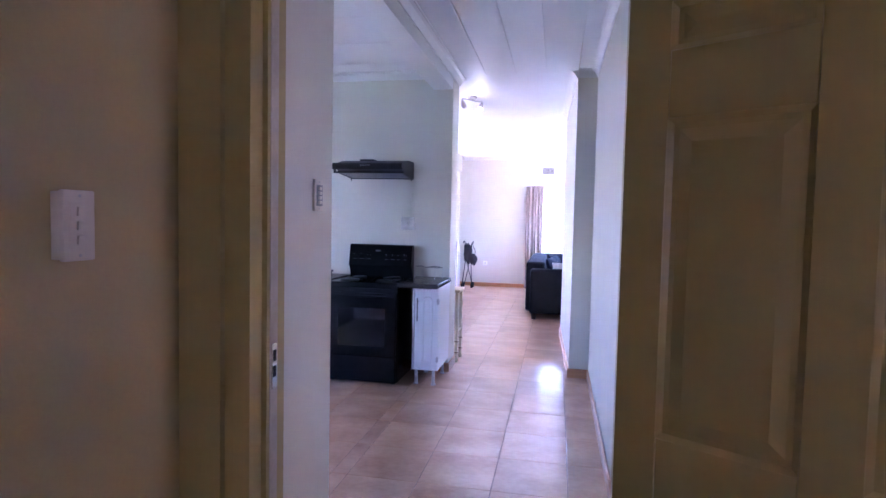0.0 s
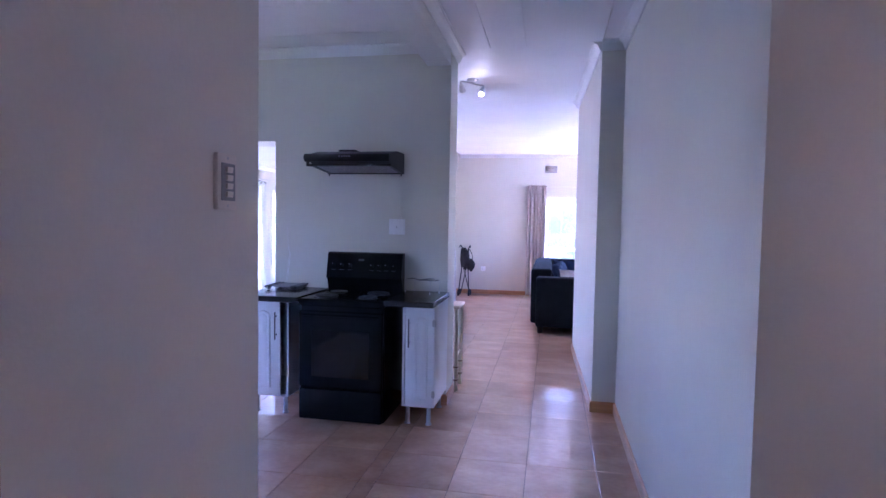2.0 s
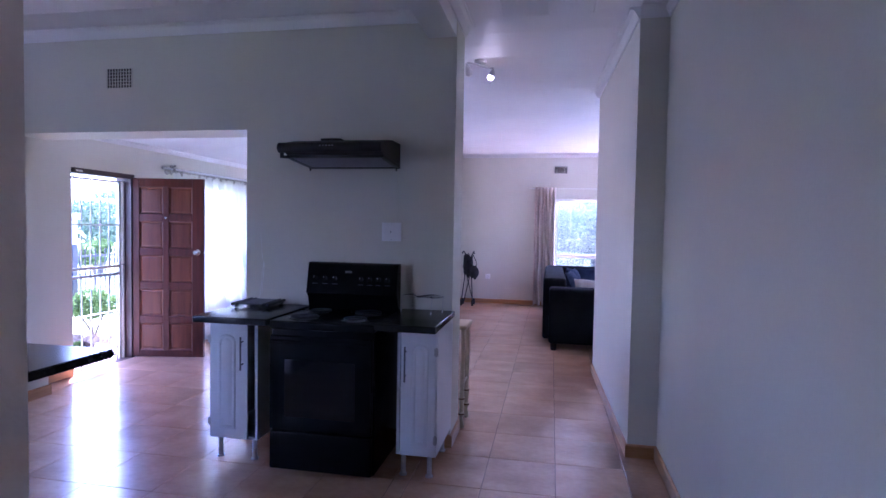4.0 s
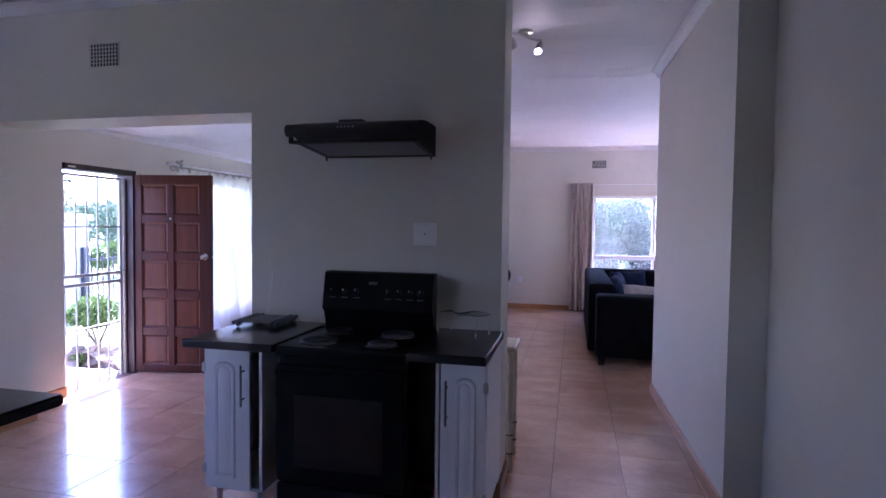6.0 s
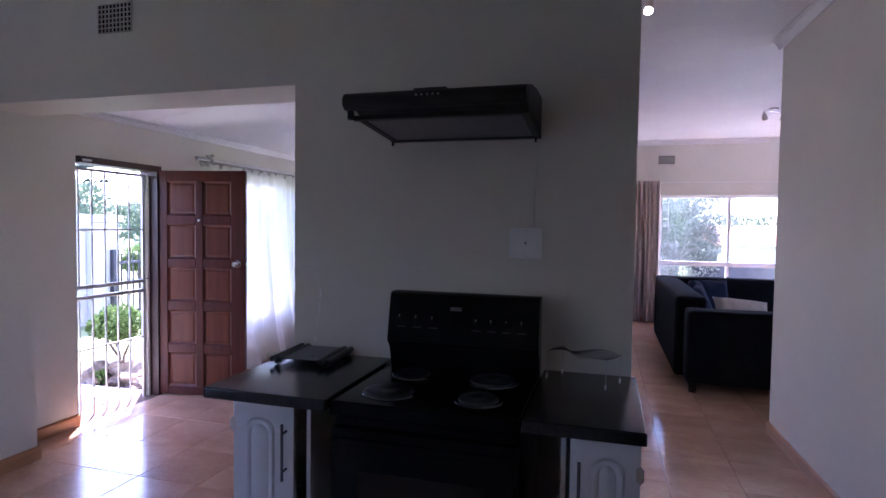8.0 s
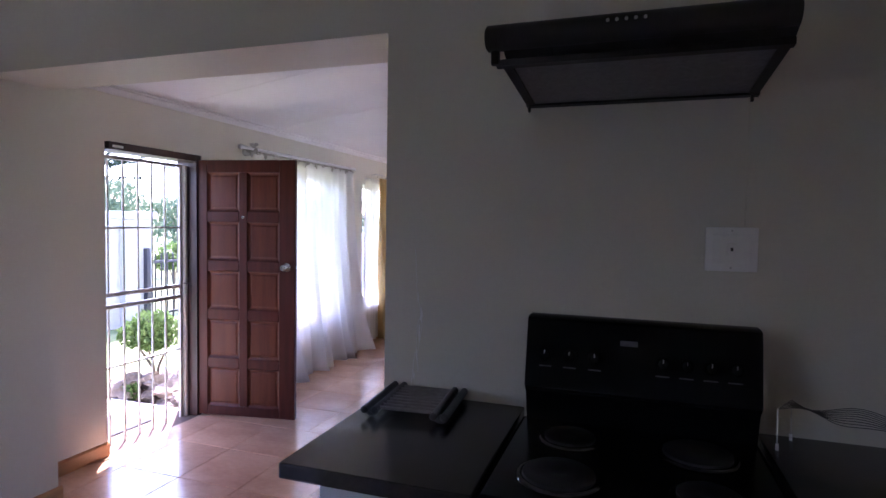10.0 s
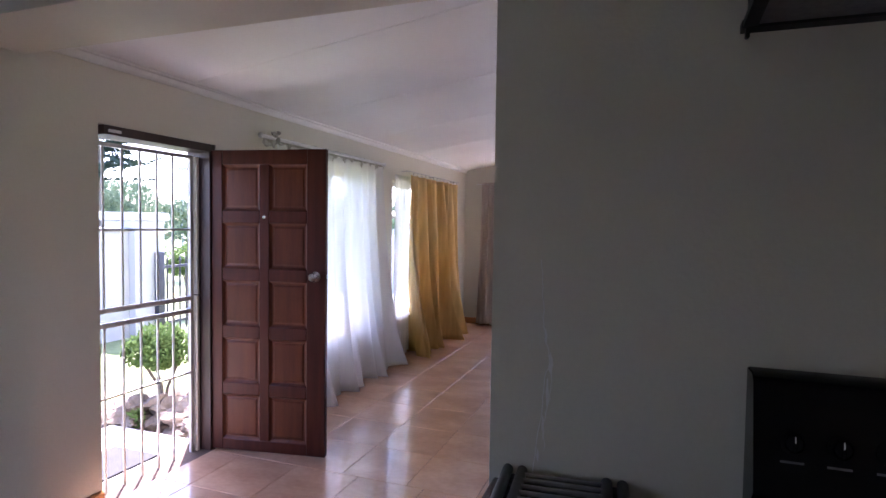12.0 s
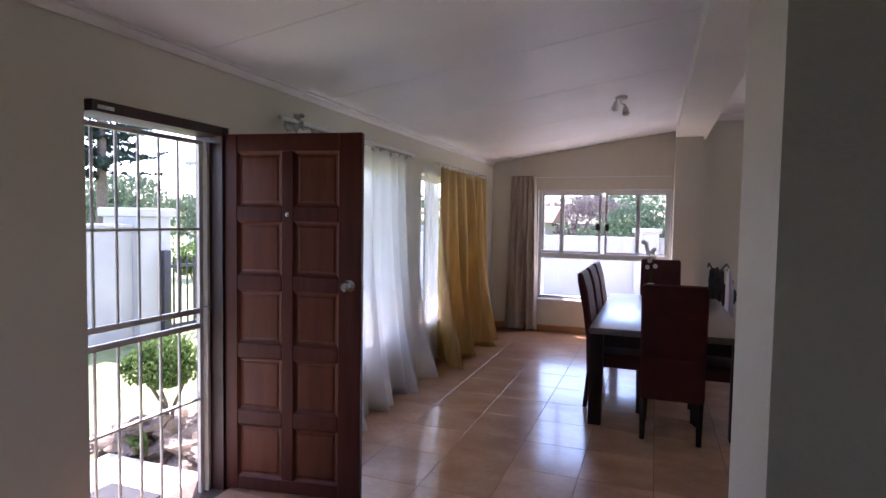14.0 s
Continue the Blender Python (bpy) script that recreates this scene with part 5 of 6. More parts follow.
def stroller():
    s = thing("folded_stroller", (-1.78, 14.35, 0), "folded black umbrella stroller with a bag, leaning on the wall", "stroller")
    x, y = -1.80, 14.36
    for dx in (-0.07, 0.07):
        part("frame_tube", tube(B(), [(x + dx * 1.6, y - 0.12, 0.06), (x + dx, y, 0.55), (x + dx * 0.7, y + 0.12, 0.98), (x + dx * 1.5, y + 0.03, 1.07), (x + dx * 1.7, y - 0.04, 1.03)], 0.012, 8), M_FENCE, s)
        part("frame_tube", tube(B(), [(x - dx * 1.3, y + 0.10, 0.06), (x + dx * 0.5, y + 0.02, 0.6), (x + dx * 0.4, y + 0.1, 0.9)], 0.010, 8), M_FENCE, s)
        for yy in (-0.13, 0.10):
            part("wheel", lathe(B(), pose(x + dx * 1.6 - 0.02, y + yy, 0.06, 0, 90, 0), [(0.02, 0), (0.06, 0.004), (0.06, 0.036), (0.02, 0.04)], 18), M_NYLON, s)
    bm = B()
    ball(bm, (x - 0.01, y + 0.02, 0.78), 0.14, 3, (0.75, 0.7, 1.6), 0.45, 2.0)
    part("seat_fabric", bm, M_NYLON, s, "crumpled black nylon seat")
    bm = B()
    ball(bm, (x + 0.13, y - 0.06, 0.66), 0.11, 3, (0.8, 0.7, 1.25), 0.3, 5.0)
    part("bag", bm, M_NYLON, s, "black bag hung on the handle")
    part("strap", tube(B(), [(x + 0.10, y - 0.05, 1.0), (x + 0.17, y - 0.07, 0.86), (x + 0.17, y - 0.07, 0.76)], 0.008, 6), M_NYLON, s)


stroller()

# folded ironing board standing on end
ib = thing("ironing_board", (-1.85, 13.0, 0), "folded ironing board with pale lilac cover standing on end", "ironing board")
bm = B()
outline = [(12.83, 0.02), (13.17, 0.02), (13.17, 0.80)] + [(13.0 + 0.17 * math.cos(a), 0.80 + 0.30 * math.sin(a)) for a in [math.pi * k / 12 for k in range(1, 12)]] + [(12.83, 0.80)]
prism(bm, outline, -1.835, -1.80, "x")
bmesh.ops.bevel(bm, geom=[e for e in bm.edges if abs(e.verts[0].co.x - e.verts[1].co.x) < 1e-4], offset=0.012, segments=3, affect="EDGES")
part("padded_cover", bm, M_LINEN, ib, "pale lilac padded cover")
for y in (12.92, 13.08):
    part("leg", tube(B(), [Vector((-1.785, y, 0.03)), Vector((-1.785, 13.0 + (y - 13.0) * 0.5, 0.92))], 0.010, 8), M_STEEL, ib)
part("foot_bar", rod(B(), (-1.785, 12.86, 0.03), (-1.785, 13.14, 0.03), 0.011), M_STEEL, ib)


# ---- dining room ----
TX0, TX1, TY0, TY1 = -3.03, -1.92, 10.78, 13.08


def dining_table():
    t = thing("dining_table", ((TX0 + TX1) / 2, (TY0 + TY1) / 2, 0), "long dark wooden dining table with thick square legs", "table")
    part("tabletop", box(B(), TX0, TX1, TY0, TY1, 0.715, 0.765, 0.006, 2), M_TABLE, t)
    for x0, x1, y0, y1 in ((TX0 + 0.11, TX1 - 0.11, TY0 + 0.02, TY0 + 0.045), (TX0 + 0.11, TX1 - 0.11, TY1 - 0.045, TY1 - 0.02), (TX0 + 0.02, TX0 + 0.045, TY0 + 0.11, TY1 - 0.11), (TX1 - 0.045, TX1 - 0.02, TY0 + 0.11, TY1 - 0.11)):
        part("apron", box(B(), x0, x1, y0, y1, 0.62, 0.714, 0.003, 1), M_DARKWOOD, t, smooth=False)
    for x in (TX0 + 0.005, TX1 - 0.105):
        for y in (TY0 + 0.005, TY1 - 0.105):
            part("leg", box(B(), x, x + 0.10, y, y + 0.10, 0, 0.714, 0.005, 2), M_DARKWOOD, t)


dining_table()


def dining_chair():
    """A high-backed upholstered chair, seat centre at the origin, facing +y."""
    c = thing("dining_chair", (0, 0, 0), "oxblood leather high-backed dining chair drawn up to the table", "chair", "chairs round the table")
    w = 0.22
    bm = B()
    soft_box(bm, -w, w, -0.22, 0.23, 0.36, 0.48, 0.025)
    part("seat", bm, M_LEATHER, c)
    bm = B()
    prof = [(-0.225, 0.30), (-0.165, 0.30), (-0.165, 0.50), (-0.19, 0.72), (-0.235, 1.0), (-0.275, 1.13), (-0.295, 1.15), (-0.325, 1.14), (-0.315, 1.06), (-0.27, 0.84), (-0.235, 0.60)]
    prism(bm, prof, -w, w, "x")
    bmesh.ops.bevel(bm, geom=[e for e in bm.edges if abs(e.verts[0].co.x - e.verts[1].co.x) < 1e-4], offset=0.012, segments=3, affect="EDGES")
    part("backrest", bm, M_LEATHER, c)
    part("seam", box(B(), -w + 0.03, w - 0.03, -0.2385, -0.2335, 0.60, 0.606), M_LEATHER, c, smooth=False)
    for x in (-w + 0.03, w - 0.03):
        for y0, y1, top in ((-0.235, -0.20, 0.31), (0.20, 0.20, 0.37)):
            bm = B()
            rod(bm, (x, y0, 0), (x, y1, top), 0.018, 0.026, 4)
            part("leg", bm, M_DARKWOOD, c, "dark square wooden leg", smooth=False)
    return c


chair = dining_chair()
chair.matrix_basis = pose(-2.425, 10.86, 0, 0, 0, -1)
for x, y, r in ((-2.86, 11.40, -90), (-2.86, 12.00, -90), (-2.86, 12.58, -90), (-2.50, 13.15, 180), (-2.05, 11.3, 90)):
    copy_thing(chair, pose(x, y, 0, 0, 0, r))

v = thing("orchid_vase", (-2.62, 12.1, 0.765), "white porcelain vase with white orchid sprays on the table", "vase")
vx, vy, vz = -2.60, 12.15, 0.765
part("vase", lathe(B(), Matrix.Translation((vx, vy, vz)), [(0.035, 0), (0.045, 0.02), (0.048, 0.08), (0.034, 0.16), (0.026, 0.21), (0.033, 0.23), (0.028, 0.228)], 18), M_PORCELAIN, v)
random.seed(21)
for k in range(2):
    lean = (k - 0.4) * 0.05
    pts = [(vx, vy, vz + 0.2), (vx + lean * 0.6, vy - 0.01, vz + 0.38), (vx + lean, vy - 0.02, vz + 0.54), (vx + lean * 1.3 - 0.05, vy - 0.03, vz + 0.64 - 0.1 * k)]
    st = part("stem", tube(B(), [Vector(p) for p in pts], 0.0025, 6), M_LEAF, v)
    for j in range(5):
        q = 0.3 + 0.68 * j / 4
        a, b = (pts[1], pts[2]) if q < 0.6 else (pts[2], pts[3])
        p = Vector(a).lerp(Vector(b), (q - 0.3) / 0.3 if q < 0.6 else (q - 0.6) / 0.4) + Vector((random.uniform(-0.035, 0.035), random.uniform(-0.02, 0.02), random.uniform(-0.02, 0.02)))
        bm = B()
        for n5 in range(5):
            a5 = 6.28 * n5 / 5 + j
            ball(bm, p + Vector((0.013 * math.cos(a5), random.uniform(-0.004, 0.004), 0.013 * math.sin(a5))), 0.012, 1, (1, 0.3, 1), 0.2, n5 + j)
        part("flower", bm, M_PETAL, st, "white orchid flower")


# ---- garden and distance ----
def leaf_mass(name, blobs, n, size, material, seed, flat=0.6):
    """Many small leaves scattered through uneven blobs (centre, radii)."""
    rnd = random.Random(seed)
    verts, faces = [], []
    for k in range(n):
        (cx, cy, cz), (rx, ry, rz) = blobs[rnd.randrange(len(blobs))]
        while True:
            d = Vector((rnd.uniform(-1, 1), rnd.uniform(-1, 1), rnd.uniform(-1, 1)))
            if 0.2 < d.length < 1:
                break
        d = d.normalized() * (0.55 + 0.5 * rnd.random() ** 0.6)
        p = Vector((cx + d.x * rx, cy + d.y * ry, cz + d.z * rz))
        q = Euler((rnd.uniform(-1.2, 1.2), rnd.uniform(-1.2, 1.2), rnd.uniform(0, 6.28))).to_matrix()
        s = size * rnd.uniform(0.6, 1.3)
        i = len(verts)
        for a, b, c in ((-0.5, 0, 0), (0, -0.22, 0.06), (0.5, 0, 0), (0, 0.22, 0.06)):
            verts.append(p + q @ Vector((a * s, b * s, c * s)))
        faces.append((i, i + 1, i + 2, i + 3))
    me = bpy.data.meshes.new(name)
    me.from_pydata(verts, [], faces)
    me.materials.append(material)
    return me


def plant(name, at, label, trunk, blobs, n, size, material, seed, category="tree", bark=M_BARK):
    t = thing(name, at, label, category)
    bm = B()
    for pts, r0, r1 in trunk:
        m = len(pts) - 1
        for k in range(m):
            rod(bm, pts[k], pts[k + 1], r0 + (r1 - r0) * k / m, r0 + (r1 - r0) * (k + 1) / m, 8)
    part("trunk", bm, bark, t)
    c = new("crown", leaf_mass("crown", blobs, n, size, material, seed))
    c.parent = t
    c.matrix_parent_inverse = t.matrix_basis.inverted()
    return t


SX, SY = -6.0, 9.52
plant("shrub", (SX, SY, -0.1), "clipped round green shrub growing among rocks", [
    ([(SX, SY, -0.16), (SX - 0.01, SY + 0.01, 0.10), (SX - 0.13, SY - 0.08, 0.36)], 0.022, 0.010),
    ([(SX + 0.03, SY, -0.16), (SX + 0.04, SY + 0.02, 0.12), (SX + 0.11, SY + 0.10, 0.38)], 0.018, 0.009),
    ([(SX + 0.01, SY + 0.02, -0.1), (SX + 0.02, SY - 0.02, 0.16), (SX + 0.05, SY - 0.13, 0.38)], 0.015, 0.008)],
    [((SX + 0.86 * dx, SY + 0.86 * dy, z + 0.03), (0.84 * a, 0.84 * a, c)) for dx, dy, z, a, c in (
        (0, 0, 0.45, 0.30, 0.18), (-0.13, -0.12, 0.42, 0.18, 0.13), (0.12, 0.13, 0.43, 0.19, 0.14), (-0.02, 0, 0.54, 0.22, 0.11), (0.1, -0.12, 0.41, 0.17, 0.12), (-0.1, 0.12, 0.39, 0.18, 0.12), (0, 0, 0.34, 0.16, 0.08))],
    2900, 0.058, M_LEAF, 5, "shrub")
random.seed(31)
for k, (dx, dy, r, zz) in enumerate(((-0.02, -0.14, 0.19, 0.10), (0.20, -0.08, 0.16, 0.06), (0.42, -0.12, 0.17, 0.02), (0.60, -0.22, 0.13, 0.0), (-0.22, -0.18, 0.14, 0.0), (-0.38, -0.20, 0.11, -0.04), (0.24, -0.26, 0.12, -0.02), (0.06, -0.30, 0.08, -0.05), (0.40, 0.12, 0.17, 0.02), (0.0, 0.16, 0.18, 0.02), (-0.28, 0.06, 0.16, 0.0), (0.62, 0.0, 0.15, 0.0))):
    bm = B()
    ball(bm, (SX + dx, SY + dy, -0.17 + r * 0.42 + zz * 0.5), r, 4, (1.0, 1.25, 0.66), 0.8, k * 3.1)
    single("garden_rock", bm, M_ROCK, "rough brown rock edging the shrub bed", "rock", "rocks round the shrub")
plant("small_plant", (SX + 0.12, SY - 0.36, -0.1), "low leafy green plant between the rocks", [([(SX + 0.12, SY - 0.36, -0.16), (SX + 0.12, SY - 0.36, 0.0)], 0.006, 0.004)], [((SX + 0.12, SY - 0.36, -0.01), (0.06, 0.06, 0.07))], 60, 0.07, M_LEAF, 6, "plant")
bm = B()
box(bm, -5.62, -5.22, 8.2, 8.75, -0.06, -0.045, 0.005)
single("door_mat", bm, M_NYLON, "dark rubber door mat on the paving", "mat")

# boundary wall, gatepost and fence to the west
bm = B()
box(bm, XB - 0.2, XB, -6, 11.97, -0.3, 1.41, 0.01)
box(bm, XB - 0.24, XB + 0.04, -6, 11.97, 1.411, 1.46, 0.01)
structure("boundary_wall_west", bm, M_BWALL)
bm = B()
box(bm, XB - 0.55, XB + 0.12, 11.97, 12.50, -0.3, 1.56, 0.012)
box(bm, XB - 0.60, XB + 0.17, 11.92, 12.56, 1.561, 1.68, 0.02)
structure("gate_pillar", bm, M_BWALL)
f = thing("driveway_gate", (XB, 14.5, -0.16), "dark steel picket gate beside the gate pillar", "gate")
part("post", box(B(), XB + 0.13, XB + 0.21, 12.30, 12.42, -0.2, 1.09, 0.006), M_FENCE, f)
for k in range(26):
    y = 12.50 + 0.125 * k
    part("picket", rod(B(), (XB + 0.17, y, -0.14), (XB + 0.17, y, 1.0), 0.014, seg=6), M_FENCE, f)
for z in (0.0, 0.86):
    part("rail", box(B(), XB + 0.152, XB + 0.188, 12.42, 16.5, z - 0.02, z + 0.02), M_FENCE, f, smooth=False)
bm = B()
box(bm, XB - 0.2, XB, 16.5, 40, -0.3, 1.41, 0.01)
structure("boundary_wall_far", bm, M_BWALL)
# north boundary
YB = 18.2
bm = B()
box(bm, XB, -2.95, YB, YB + 0.2, -0.3, 1.29, 0.01)
box(bm, -2.50, 0.6, YB, YB + 0.2, -0.3, 1.29, 0.01)
structure("boundary_wall_north", bm, M_BWALL)
bm = B()
box(bm, -2.95, -2.50, YB - 0.12, YB + 0.3, -0.3, 1.38, 0.01)
box(bm, -3.0, -2.45, YB - 0.16, YB + 0.34, 1.381, 1.47, 0.015)
structure("boundary_pillar_north", bm, M_BWALL)


def conifer():
    x, y = -23.0, 22.4
    t = thing("conifer", (x, y, -0.2), "tall dark conifer with tiered spiky branches beyond the wall", "tree")
    part("trunk", rod(B(), (x, y, -0.3), (x, y, 9.5), 0.24, 0.08, 10), M_BARK, t)
    rnd = random.Random(17)
    verts, faces = [], []
    for k in range(110):
        z = 2.95 + 6.2 * k / 110
        a = rnd.uniform(0, 6.28)
        L = rnd.uniform(1.2, 2.1) * (1.15 - 0.08 * (z - 3.2))
        d = Vector((math.cos(a), math.sin(a), rnd.uniform(-0.1, 0.35)))
        for j in range(60):
            q = rnd.random()
            p = Vector((x, y, z)) + d * (0.12 + L * q)
            s = Vector((rnd.uniform(-1, 1), rnd.uniform(-1, 1), rnd.uniform(-0.4, 1))).normalized() * rnd.uniform(0.2, 0.42)
            side = s.cross(d).normalized() * 0.065
            i = len(verts)
            verts += [p - side, p + side, p + s]
            faces.append((i, i + 1, i + 2))
    me = bpy.data.meshes.new("needles")
    me.from_pydata([tuple(q) for q in verts], [], faces)
    me.materials.append(M_CONIFER)
    c = new("crown", me)
    c.parent = t
    c.matrix_parent_inverse = t.matrix_basis.inverted()


conifer()


def broad_tree(x, y, h, w, low, material, seed, n, size, label, name="tree"):
    """A tree of height h and spread w whose crown reaches down to the share low of its height."""
    rnd = random.Random(seed)
    blobs = []
    for k in range(12):
        a = rnd.uniform(0, 6.28)
        q = rnd.random()
        r = w * rnd.uniform(0.1, 0.5) * (1.1 - 0.6 * q)
        blobs.append(((x + r * math.cos(a), y + r * math.sin(a), h * (low + (0.88 - low) * q)), (w * rnd.uniform(0.18, 0.32), w * rnd.uniform(0.18, 0.32), h * rnd.uniform(0.08, 0.16))))
    limbs = [([(x, y, -0.3), (x + 0.05 * w, y, h * 0.3), (x, y, h * 0.6)], 0.03 * w + 0.04, 0.015 * w)]
    for b in blobs[:6]:
        limbs.append(([(x, y, h * 0.2), tuple(Vector((x, y, h * 0.2)).lerp(Vector(b[0]), 0.55)), b[0]], 0.015 * w + 0.01, 0.006 * w))
    return plant(name, (x, y, -0.2), label, limbs, blobs, n, size, material, seed)


for k, (x, y, h, w, low, mt, n, s, lab) in enumerate((
        (-14.5, 19.0, 2.3, 2.4, 0.3, M_LEAFFAR, 2400, 0.15, "leafy green garden tree beyond the boundary"),
        (-20.0, 25.0, 2.7, 4.0, 0.3, M_LEAFFAR, 2800, 0.20, "broad green tree beyond the boundary"),
        (-29.0, 27.0, 3.4, 6.0, 0.2, M_LEAFFAR, 3000, 0.28, "broad green tree far beyond the boundary"),
        (-13.5, 24.5, 2.6, 3.0, 0.3, M_LEAFFAR, 2400, 0.18, "leafy green tree beyond the gate"),
        (-38.0, 36.0, 4.4, 9.0, 0.2, M_LEAFFAR, 3200, 0.36, "broad green tree far beyond the boundary"),
        (-34.0, 46.0, 5.0, 9.0, 0.2, M_LEAFFAR, 3200, 0.36, "broad green tree far beyond the boundary"),
        (-2.5, 25.5, 2.45, 4.4, 0.2, M_LEAFFAR, 5200, 0.15, "broad green tree beyond the north wall"),
        (0.9, 26.5, 2.6, 4.2, 0.2, M_LEAFFAR, 4200, 0.17, "broad green tree beyond the north wall"),
        (-5.6, 28.5, 2.75, 4.4, 0.2, M_LEAFPINK, 5200, 0.15, "pinkish blossoming tree beyond the north wall"),
        (-9.0, 28.0, 2.65, 4.4, 0.15, M_LEAFFAR, 3600, 0.17, "broad green tree beyond the north wall"),
        (-13.0, 30.0, 2.9, 5.0, 0.2, M_LEAFFAR, 3600, 0.22, "broad green tree beyond the north wall"),
        (-5.5, 38.0, 3.3, 12.0, 0.15, M_LEAFFAR, 6000, 0.26, "broad green tree far beyond the north wall"),
        (3.6, 40.0, 4.4, 10.0, 0.15, M_LEAFFAR, 4200, 0.26, "broad green tree behind the neighbouring house"),
        (11.0, 40.0, 4.6, 10.0, 0.15, M_LEAFFAR, 3200, 0.28, "broad green tree behind the neighbouring house"))):
    broad_tree(x, y, h, w, low, mt, 100 + k, n, s, lab)

GX, GY = -9.9, 13.78
plant("shrub", (GX, GY, -0.16), "round clipped shrub on a bare stem beyond the driveway gate", [
    ([(GX, GY, -0.2), (GX + 0.02, GY, 0.4), (GX, GY, 0.85)], 0.03, 0.018), ([(GX, GY, 0.4), (GX + 0.1, GY + 0.12, 0.9)], 0.016, 0.008), ([(GX, GY, 0.4), (GX - 0.1, GY - 0.12, 0.9)], 0.016, 0.008)],
    [((GX, GY, 0.86), (0.30, 0.31, 0.27)), ((GX + 0.1, GY + 0.15, 0.97), (0.2, 0.2, 0.18)), ((GX - 0.05, GY - 0.15, 0.76), (0.2, 0.2, 0.18))], 2200, 0.07, M_LEAF, 77, "shrub")

sl = thing("street_lamp", (-26.0, 29.9, -0.2), "slim grey street lamp beyond the garden", "street lamp")
part("pole", rod(B(), (-26.0, 29.9, -0.3), (-26.0, 29.9, 5.0), 0.07, 0.045, 8), M_BWALL, sl)
part("lamp_head", box(B(), -26.2, -25.6, 29.75, 30.05, 4.3, 4.5, 0.05), M_BWALL, sl)

# grey-green bush close to the living room window
bx, by = 0.15, 17.1
plant("olive_bush", (bx, by, -0.16), "airy grey-green bush outside the living room window", [
    ([(bx, by, -0.2), (bx - 0.2, by, 0.7), (bx - 0.6, by, 1.6)], 0.05, 0.012), ([(bx, by, -0.2), (bx + 0.2, by - 0.1, 0.8), (bx + 0.7, by, 1.7)], 0.05, 0.012),
    ([(bx, by, 0.2), (bx + 0.1, by, 1.0), (bx + 0.1, by, 2.2)], 0.04, 0.01), ([(bx - 0.1, by, 0.5), (bx + 0.5, by - 0.2, 1.15), (bx + 1.0, by - 0.2, 1.3)], 0.025, 0.008)],
    [((bx - 0.5, by, 1.5), (0.6, 0.5, 0.7)), ((bx + 0.3, by, 1.75), (0.7, 0.5, 0.75)), ((bx, by, 1.1), (0.8, 0.5, 0.6)), ((bx - 0.9, by + 0.2, 1.9), (0.6, 0.5, 0.6)), ((bx + 0.75, by, 1.25), (0.35, 0.4, 0.45)), ((bx + 0.2, by + 0.3, 2.35), (0.9, 0.5, 0.5)), ((bx + 0.9, by + 0.2, 1.9), (0.5, 0.5, 0.6)), ((bx + 0.2, by - 0.1, 0.8), (0.9, 0.4, 0.4))], 22000, 0.06, M_LEAFGREY, 51, "bush", M_GREYBARK)


def house(x0, x1, y0, y1, eaves, ridge, label):
    h = thing("house", ((x0 + x1) / 2, (y0 + y1) / 2, -0.16), label, "house")
    part("wall", box(B(), x0, x1, y0, y1, -0.3, eaves), M_HOUSE, h, smooth=False)
    ym = (y0 + y1) / 2
    part("roof", prism(B(), [(y0 - 0.4, eaves + 0.004), (y1 + 0.4, eaves + 0.004), (ym, ridge)], x0 - 0.4, x1 + 0.4, "x"), M_ROOF, h, smooth=False)
    n = max(2, int((x1 - x0) / 2.2))
    for k in range(n):
        x = x0 + (k + 0.5) * (x1 - x0) / n
        w = part("window", box(B(), x - 0.55, x + 0.55, y0 - 0.05, y0 - 0.004, eaves - 0.75, eaves - 0.2), M_WINWHITE, h, smooth=False)
        part("pane", box(B(), x - 0.48, x + 0.48, y0 - 0.06, y0 - 0.051, eaves - 0.70, eaves - 0.25), M_ALU, w, smooth=False)


house(-8.4, -6.0, 24.5, 27.0, 1.55, 2.1, "pale single-storey house with clay roof beyond the north wall")
house(3.6, 9.5, 30.0, 34.0, 0.95, 1.75, "pale neighbouring house with low clay roof")
# dark vehicle canopy parked under the living room window
v = thing("parked_trailer", (1.6, 17.4, -0.16), "dark low trailer parked behind the bush", "trailer")
part("body", box(B(), 0.75, 3.6, 16.9, 18.0, 0.15, 0.92, 0.06, 3), M_CARPAINT, v)
for x in (1.2, 3.1):
    part("wheel", lathe(B(), pose(x, 16.88, 0.14, 90), [(0.1, 0), (0.3, 0.01), (0.3, 0.15), (0.1, 0.16)], 20), M_NYLON, v)

# ---- floor tiles, last ----
PITCH, ROW = 0.4375, 0.465


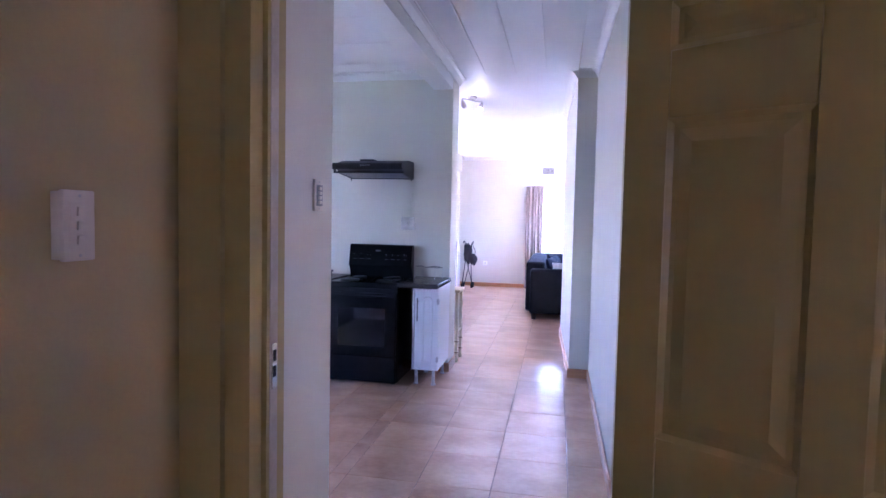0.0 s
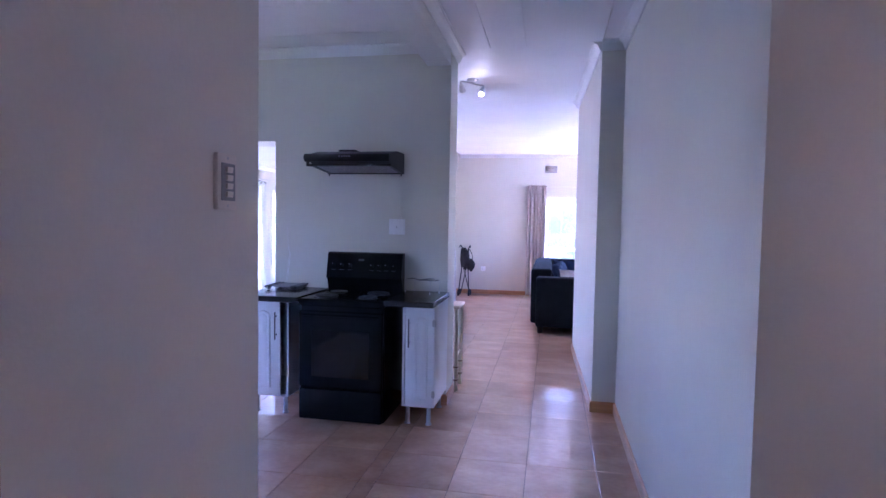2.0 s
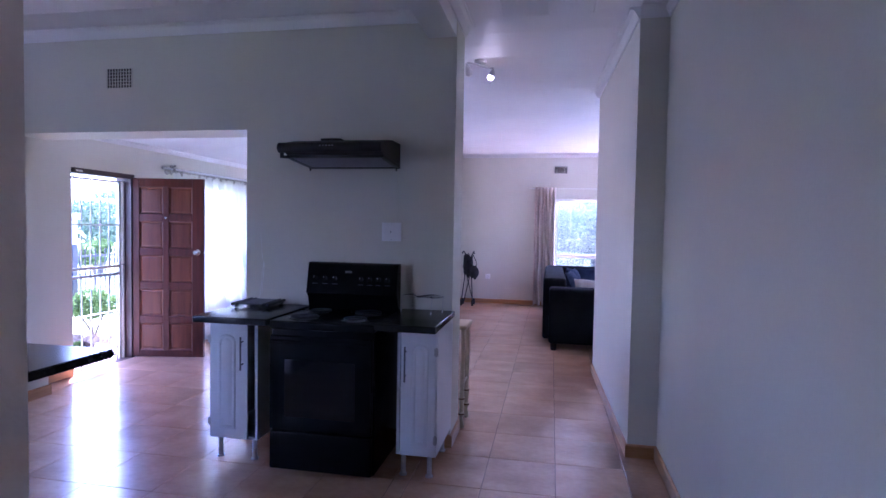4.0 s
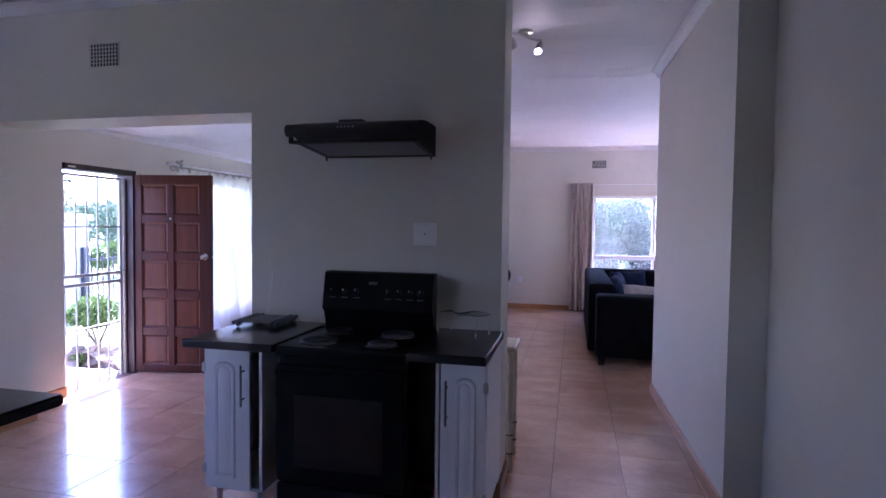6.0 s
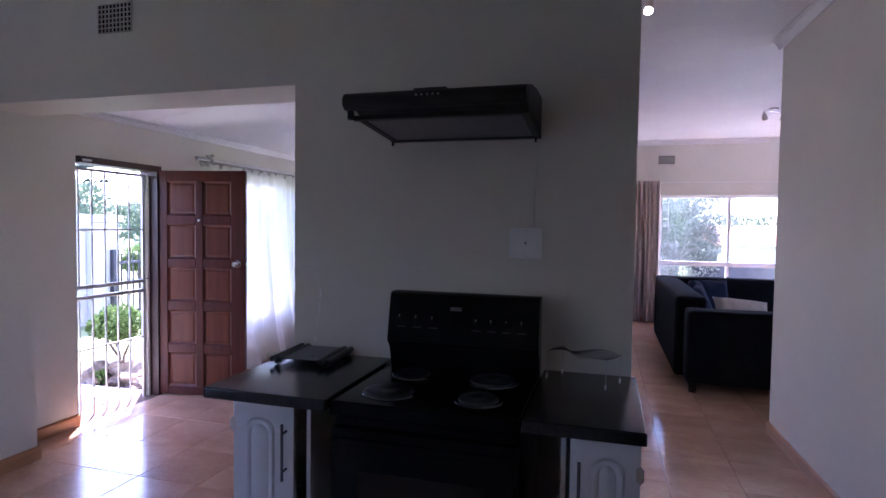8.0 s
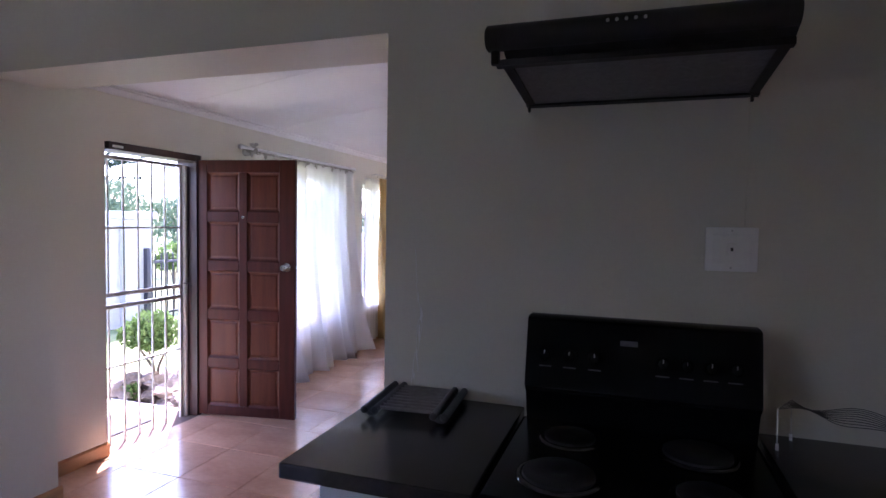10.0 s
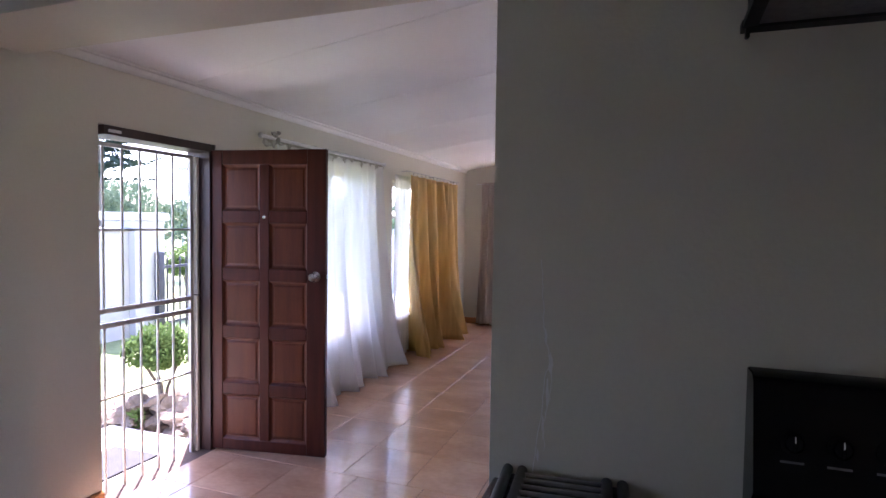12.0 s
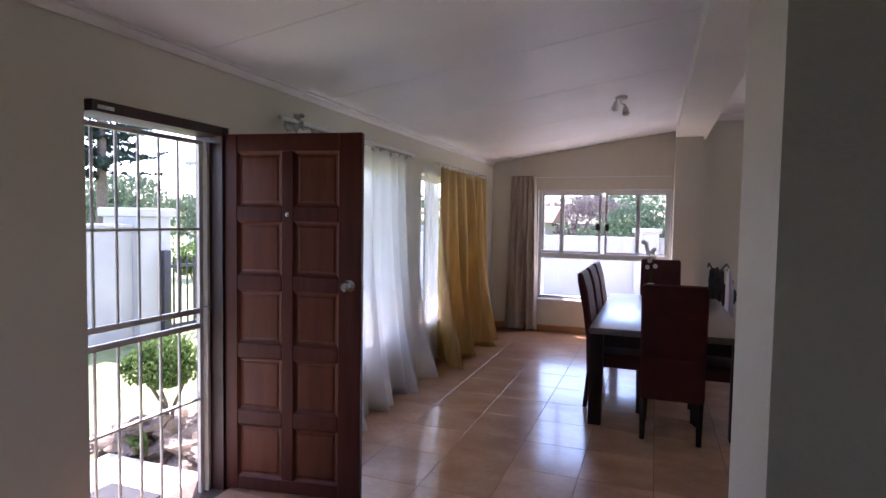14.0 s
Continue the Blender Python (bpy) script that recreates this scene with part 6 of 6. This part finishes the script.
def tile_mesh(sx, sy):
    bm = B()
    g, c = 0.0015, 0.002
    lo = [bm.verts.new((x, y, -0.006)) for x, y in ((g, g), (sx - g, g), (sx - g, sy - g), (g, sy - g))]
    mid = [bm.verts.new((x, y, -0.0015)) for x, y in ((g, g), (sx - g, g), (sx - g, sy - g), (g, sy - g))]
    top = [bm.verts.new((x, y, 0)) for x, y in ((g + c, g + c), (sx - g - c, g + c), (sx - g - c, sy - g - c), (g + c, sy - g - c))]
    for a, b in ((lo, mid), (mid, top)):
        for i in range(4):
            bm.faces.new((a[i], a[(i + 1) % 4], b[(i + 1) % 4], b[i]))
    bm.faces.new(top)
    me = bpy.data.meshes.new("tile")
    bm.to_mesh(me)
    bm.free()
    me.materials.append(M_TILE)
    return me


bm = B()
box(bm, XW - 0.25, 4.2, -0.7, YL + 0.2, -0.12, -0.0035)
floor = structure("floor", bm, M_GROUT, "glossy terracotta-beige ceramic tile floor")
full = tile_mesh(PITCH, ROW)
cells = []
gy = 7.005 - ROW * 10
while gy < YL:
    x = (-3.295 if gy < 8.5 else -3.41) - PITCH * 4
    while x < -1.02:
        a, b = max(x, XW), min(x + PITCH, -1.005)
        if b - a > 0.03:
            cells.append((a, gy, b - a))
        x += PITCH
    x = -1.005
    while x < 4.0:
        if x < 0.95 or gy > 9.2:
            cells.append((x, gy, PITCH))
        x += PITCH
    gy += ROW
made = 0
cut = {}
rest = []
near = sorted(cells, key=lambda c: 0 if (-1.0 < c[0] < 0.4 and 4.2 < c[1] < 9.6) or (c[0] < -1.9 and 7.0 < c[1] < 11.2) else 1)
for gx, gy, w in near:
    if made < 300:
        key = round(w, 3)
        if key not in cut:
            cut[key] = full if abs(w - PITCH) < 1e-4 else tile_mesh(w, ROW)
        ob = new("tile", cut[key])
        ob.location = (gx, gy, 0)
        ob.parent = floor
        made += 1
    else:
        rest.append((gx, gy, w))
verts, faces = [], []
for gx, gy, w in rest:
    n0 = len(verts)
    g, c = 0.0015, 0.002
    for (o, z) in ((g, -0.006), (g, -0.0015), (g + c, 0.0)):
        verts += [(gx + o, gy + o, z), (gx + w - o, gy + o, z), (gx + w - o, gy + ROW - o, z), (gx + o, gy + ROW - o, z)]
    for r in (0, 4):
        faces += [(n0 + r + i, n0 + r + (i + 1) % 4, n0 + r + 4 + (i + 1) % 4, n0 + r + 4 + i) for i in range(4)]
    faces.append((n0 + 8, n0 + 9, n0 + 10, n0 + 11))
me = bpy.data.meshes.new("tile_field")
me.from_pydata(verts, [], faces)
me.materials.append(M_TILE)
ob = new("tile_field", me)
ob.parent = floor
tagged(ob, "", "", "", "stuff")
